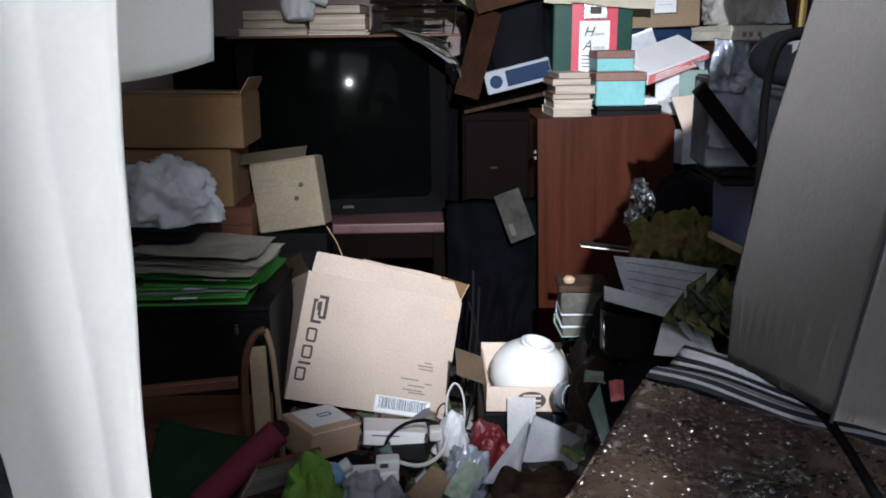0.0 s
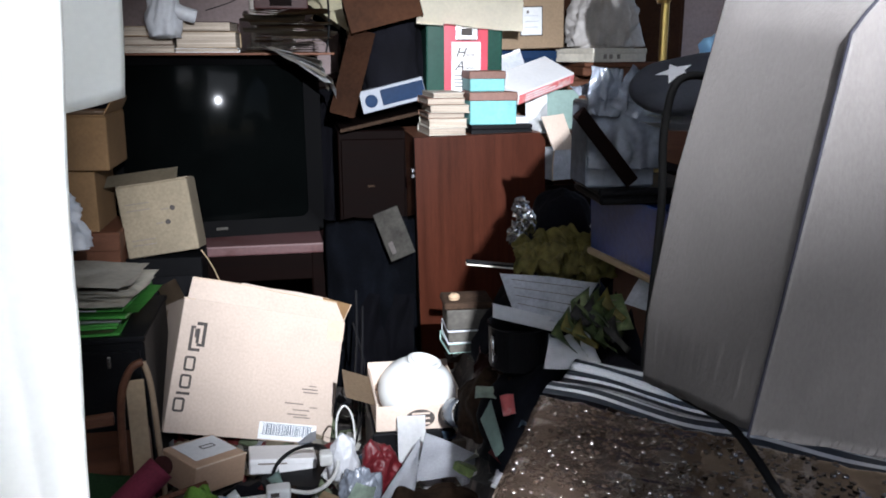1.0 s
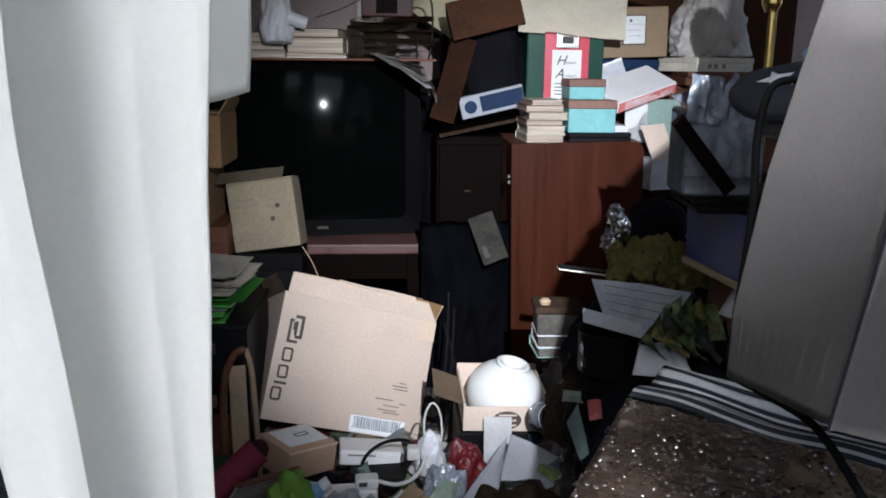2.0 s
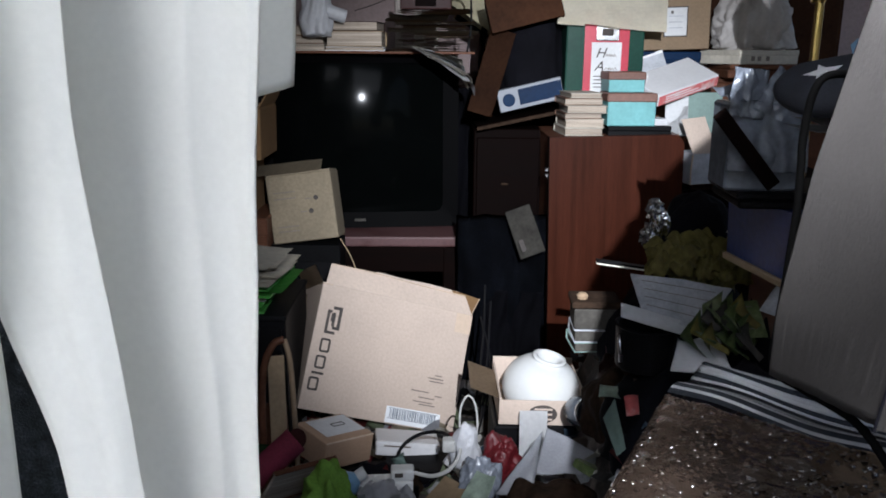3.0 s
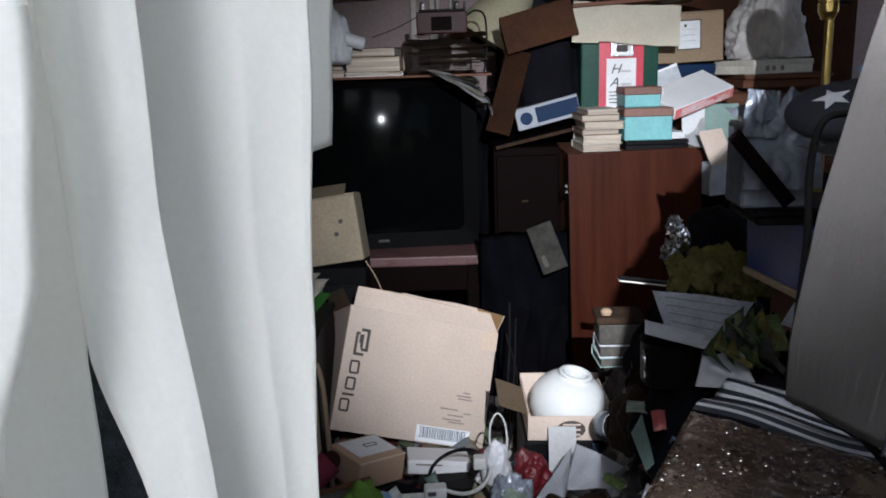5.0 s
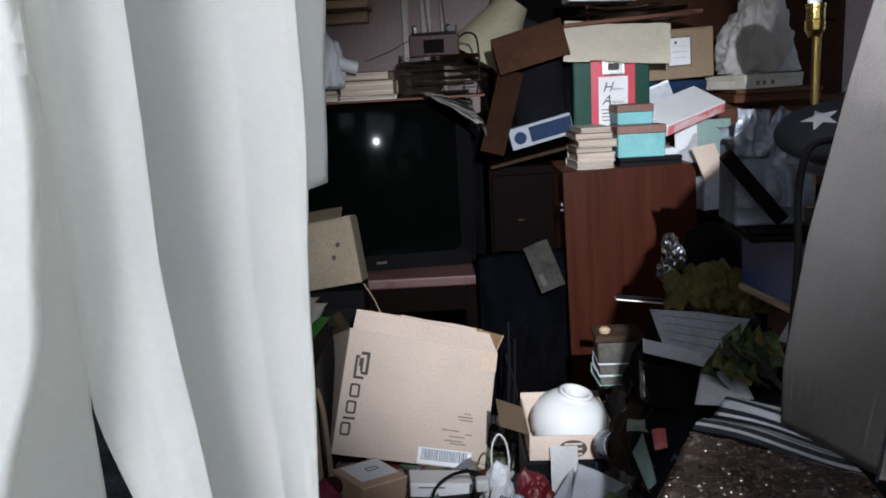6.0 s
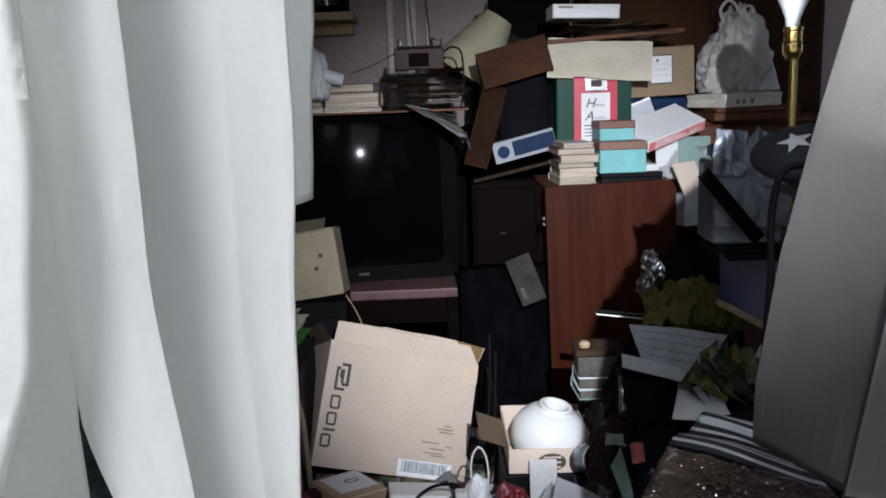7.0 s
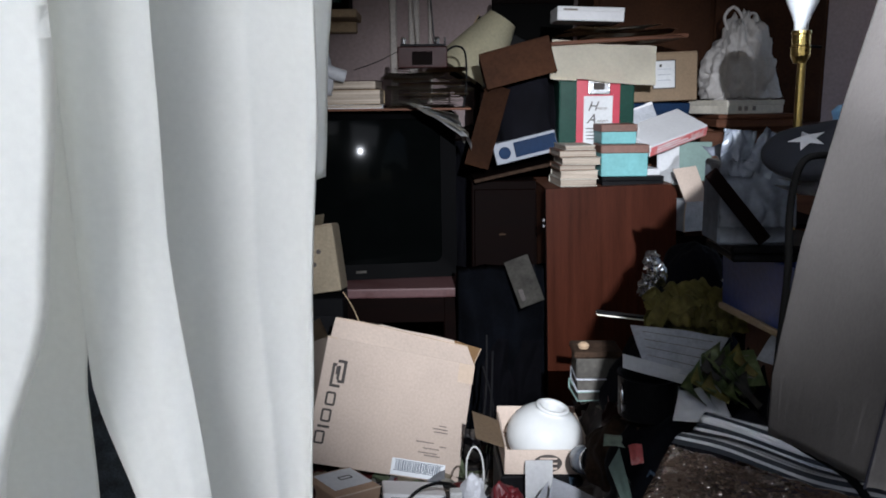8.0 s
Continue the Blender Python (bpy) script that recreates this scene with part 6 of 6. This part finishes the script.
# ---- left side: files, bags and cartons ----
bcab = thing("black_cabinet", pose(-0.86, 2.16, 0.0), "low black cabinet carrying the files", "cabinet")
part("body", box(0, 0, 0, 0.50, 0.34, 0.488, 0.004), M["black"], bcab)
part("top", box(-0.004, -0.006, 0.4885, 0.504, 0.344, 0.502, 0.003), M["black"], bcab)
part("door", box(0.01, -0.014, 0.02, 0.49, -0.001, 0.47, 0.003), M["black"], bcab)
part("handle", box(0.415, -0.022, 0.43, 0.425, -0.0145, 0.46, 0.002), M["steel"], bcab)
rng = random.Random(31)
z = 0.503
for k in range(4):
    hh = rng.uniform(0.024, 0.032)
    f = thing("green_folder", pose(-0.685 + rng.uniform(-0.02, 0.02), 2.165 + rng.uniform(-0.015, 0.02), z, 0, 0, rng.uniform(-9, 6)), "bright green folder stuffed with papers", "folder", "green folders in the stack")
    part("cover", box(0, 0, 0, 0.285, 0.24, 0.007, 0.0008), M["green_file"], f)
    part("cover", box(0, 0, hh - 0.007, 0.280, 0.24, hh, 0.0008), M["green_file"], f)
    part("tag", box(0.10 + 0.03 * k, -0.0012, hh - 0.006, 0.16 + 0.03 * k, -0.0002, hh - 0.001), M["paper_white"], f, "white index tag")
    part("paper_block", sheet(0.27 + 0.02 * (k % 3), 0.235, 0.004, 110 + k, 8, 8, hh - 0.016), M[("paper_green", "paper_white", "green_file", "paper_white")[k % 4]], f, "", shifted(0.002, -0.012 * (k % 2), hh * 0.5, 0, 0, 2 * (k % 3) - 2))
    z += hh + 0.001
for k in range(10):
    e = thing("tan_envelope", pose(-0.675 + rng.uniform(-0.015, 0.015), 2.13 + rng.uniform(-0.02, 0.02), z, 0, 3, rng.uniform(-12, 4)), "tan paper envelope on the folders", "envelope", "envelopes on the folders")
    part("sheet", sheet(0.30, 0.22, 0.008, 120 + k, 10, 8, 0.004), M["paper"], e)
    z += 0.0058
hat = thing("black_tray", pose(-0.655, 2.25, z + 0.004), "black tray under the white bag", "tray")
part("tray", box(-0.12, -0.09, 0, 0.12, 0.09, 0.022, 0.008, 2), M["black_cloth"], hat)
part("rim", box(-0.125, -0.095, 0.0225, 0.125, 0.095, 0.028, 0.003), M["black_cloth"], hat)
soft_heap("white_carrier_bag", -0.62, 2.27, z + 0.033, 0.14, 0.10, 0.165, "bag_white", "white plastic carrier bag with soft creases", "bag", 18, 0, 0.30, 5, 1.7, fold=False)
lowb = thing("dark_box_stack", pose(-1.1, 2.64, 0.0), "dark box under the cardboard cartons", "box")
part("body", box(0, 0, 0, 0.60, 0.25, 0.655, 0.004), M["brown_wood"], lowb)
part("lid", box(-0.003, -0.003, 0.6, 0.603, 0.253, 0.658, 0.004), M["brown_wood"], lowb)
plain_carton("brown_carton", (-0.90, 2.66, 0.66), (-0.555, 2.66, 0.655), (-0.90, 2.66, 0.846), 0.24, M["carton_amber"], "brown cardboard carton in the stack by the television", "cartons by the television")
upper, w, h = plain_carton("brown_carton", (-0.88, 2.63, 0.848), (-0.503, 2.63, 0.840), (-0.88, 2.63, 1.005), 0.25, M["carton_amber"], "brown cardboard carton with one flap up by the television", "cartons by the television")
part("raised_flap", prism([(0.0, 0.0), (0.24, 0.0), (0.24, 0.035), (0.20, 0.050), (0.02, 0.055)], 0.004), M["carton_amber"], upper, "raised flap", shifted(w - 0.004, 0.004, h + 0.001, 0, 0, 90) @ shifted(0, 0, 0, 28, 0, 0))
m, w, h = place((-0.490, 2.70, 0.560), (-0.281, 2.688, 0.588), (-0.506, 2.72, 0.776))
bn, w, h = plain_carton("printed_carton", (-0.490, 2.70, 0.560), (-0.281, 2.688, 0.588), (-0.506, 2.73, 0.778), 0.12, M["carton_pale"], "tan cardboard carton with two small dark printed marks")
for bx, bz in ((0.155, 0.135), (0.135, 0.095)):
    part("printed_mark", turned([(0, 0), (0.007, 0), (0.008, 0.0006), (0.004, 0.001), (0, 0.001)], 14), M["ink"], bn, "", shifted(bx, -0.0004, bz, 90, 0, 0))
    part("printed_line", box(bx - 0.035, -0.0010, bz - 0.002, bx - 0.014, -0.0003, bz + 0.001), M["ink_pale"], bn)
for bz in (0.16, 0.14, 0.05, 0.035):
    part("printed_line", box(0.02, -0.0010, bz, 0.09, -0.0003, bz + 0.003), M["ink_pale"], bn)
part("front_flap", sheet(w, 0.07, 0.004, 33, 8, 5, 0.003), M["carton_pale"], bn, "grey worn top flap", shifted(-0.03, 0.0, h, 30, 0, 3))
sup2 = thing("wooden_block", pose(-0.52, 2.70, 0.0), "dark box under the printed carton", "box")
part("body", box(0, 0, 0, 0.24, 0.15, 0.556, 0.003), M["black"], sup2)
part("lid", box(-0.002, -0.002, 0.50, 0.242, 0.152, 0.559, 0.003), M["black"], sup2)
tag = thing("thin_string", pose(0, 0, 0), "thin dark string hanging from the carton", "string")
part("string", tube([(-0.275, 2.68, 0.585), (-0.24, 2.64, 0.54), (-0.21, 2.58, 0.49)], 0.0018, 6), M["paper_tan"], tag)

ch = thing("wooden_chair", pose(-0.372, 1.90, 0.0, 0, 0, 12), "brown wooden chair with a curved open back", "chair")
part("back_post", tube([(0, 0, 0.0), (0, 0, 0.25), (0.006, 0, 0.44), (0.030, 0, 0.515), (0.058, 0, 0.53)], 0.0085, 10), M["brown_wood"], ch, smooth=True)
part("back_post", tube([(0.078, 0, 0.0), (0.076, 0, 0.25), (0.070, 0, 0.46), (0.058, 0, 0.53)], 0.0065, 10), M["carton_dark"], ch, smooth=True)
part("splat", box(0.018, 0.002, 0.2, 0.056, 0.008, 0.49, 0.002), M["paper_tan"], ch)
part("seat", box(-0.30, 0.01, 0.24, 0.06, 0.30, 0.265, 0.006, 2), M["brown_wood"], ch)
for x in (-0.28, 0.03):
    part("leg", tube([(x, 0.26, 0.0), (x, 0.26, 0.239)], 0.012, 10, 2), M["brown_wood"], ch)
part("rail", box(-0.30, -0.012, 0.40, -0.01, 0.008, 0.425, 0.003), M["brown_wood"], ch)
part("back_post", tube([(-0.29, 0, 0.0), (-0.29, 0, 0.25), (-0.285, 0, 0.47)], 0.009, 10), M["brown_wood"], ch)

gbk = thing("green_blanket", pose(0, 0, 0), "smooth dark green blanket spread over the floor heap", "blanket")
part("cover", spanned((-0.556, 1.720, 0.229), (-0.409, 1.720, 0.226), (-0.346, 1.860, 0.293), (-0.576, 1.930, 0.304), 0.010, 6, 30, 0.004), M["green_cloth"], gbk, smooth=True)
part("underside", spanned((-0.576, 1.750, 0.109), (-0.379, 1.750, 0.126), (-0.326, 1.890, 0.263), (-0.636, 1.960, 0.274), 0.012, 9, 24, 0.004), M["green_cloth"], gbk, smooth=True)
rr = thing("red_roll", pose(0, 0, 0), "crimson rolled cloth lying across the heap", "cloth")
part("roll", tube([(-0.43, 1.70, 0.225), (-0.345, 1.75, 0.29), (-0.275, 1.79, 0.345)], 0.030, 16, 6), M["red_cloth"], rr, smooth=True)
part("end", turned([(0, 0), (0.02, 0), (0.022, 0.004), (0, 0.004)], 16), M["cover_red"], rr, "", shifted(-0.274, 1.791, 0.346, 40, 50, 0))
lime = thing("lime_cloth", pose(-0.192, 1.69, 0.20), "lime green cloth crumpled on the floor", "cloth")
part("mass", crumple(0.058, 0.05, 0.135, 26, 0.42, 2.6, 4, True, 0.5), M["lime_cloth"], lime, smooth=True)
tbk = book("tan_book", pose(-0.345, 1.70, 0.235, 30, 10, 48), 0.17, 0.012, 0.10, "brown_wood", "thin brown board between the cloths", "")
soft_heap("dark_pile", -0.62, 1.90, 0.10, 0.14, 0.12, 0.12, "dark_blue_cloth", "dark cloth heap by the chair", "cloth", 27, 0, 0.25, 4)
nv = thing("navy_throw", pose(-0.62, 0.86, 0.62), "dark navy woven throw hanging behind the white curtain", "cloth")
part("throw", sheet(0.42, 0.62, 0.02, 44, 14, 18, 0.003), M["navy_weave"], nv, "", shifted(0, 0, 0, 90, 0, 0), smooth=True)
part("fringe", box(0.0, -0.003, -0.012, 0.42, 0.003, -0.001, 0.001), M["navy_weave"], nv)
rack = thing("clothes_rack", pose(-0.66, 0.875, 0.0), "black rack that holds the navy throw", "rack")
for x in (0.0, 0.45):
    part("post", tube([(x, 0, 0.0), (x, 0, 0.7), (x, 0, 1.25)], 0.009, 8, 2), M["black"], rack)
part("bar", tube([(0, 0, 1.245), (0.25, 0, 1.245), (0.45, 0, 1.245)], 0.008, 8, 2), M["black"], rack)
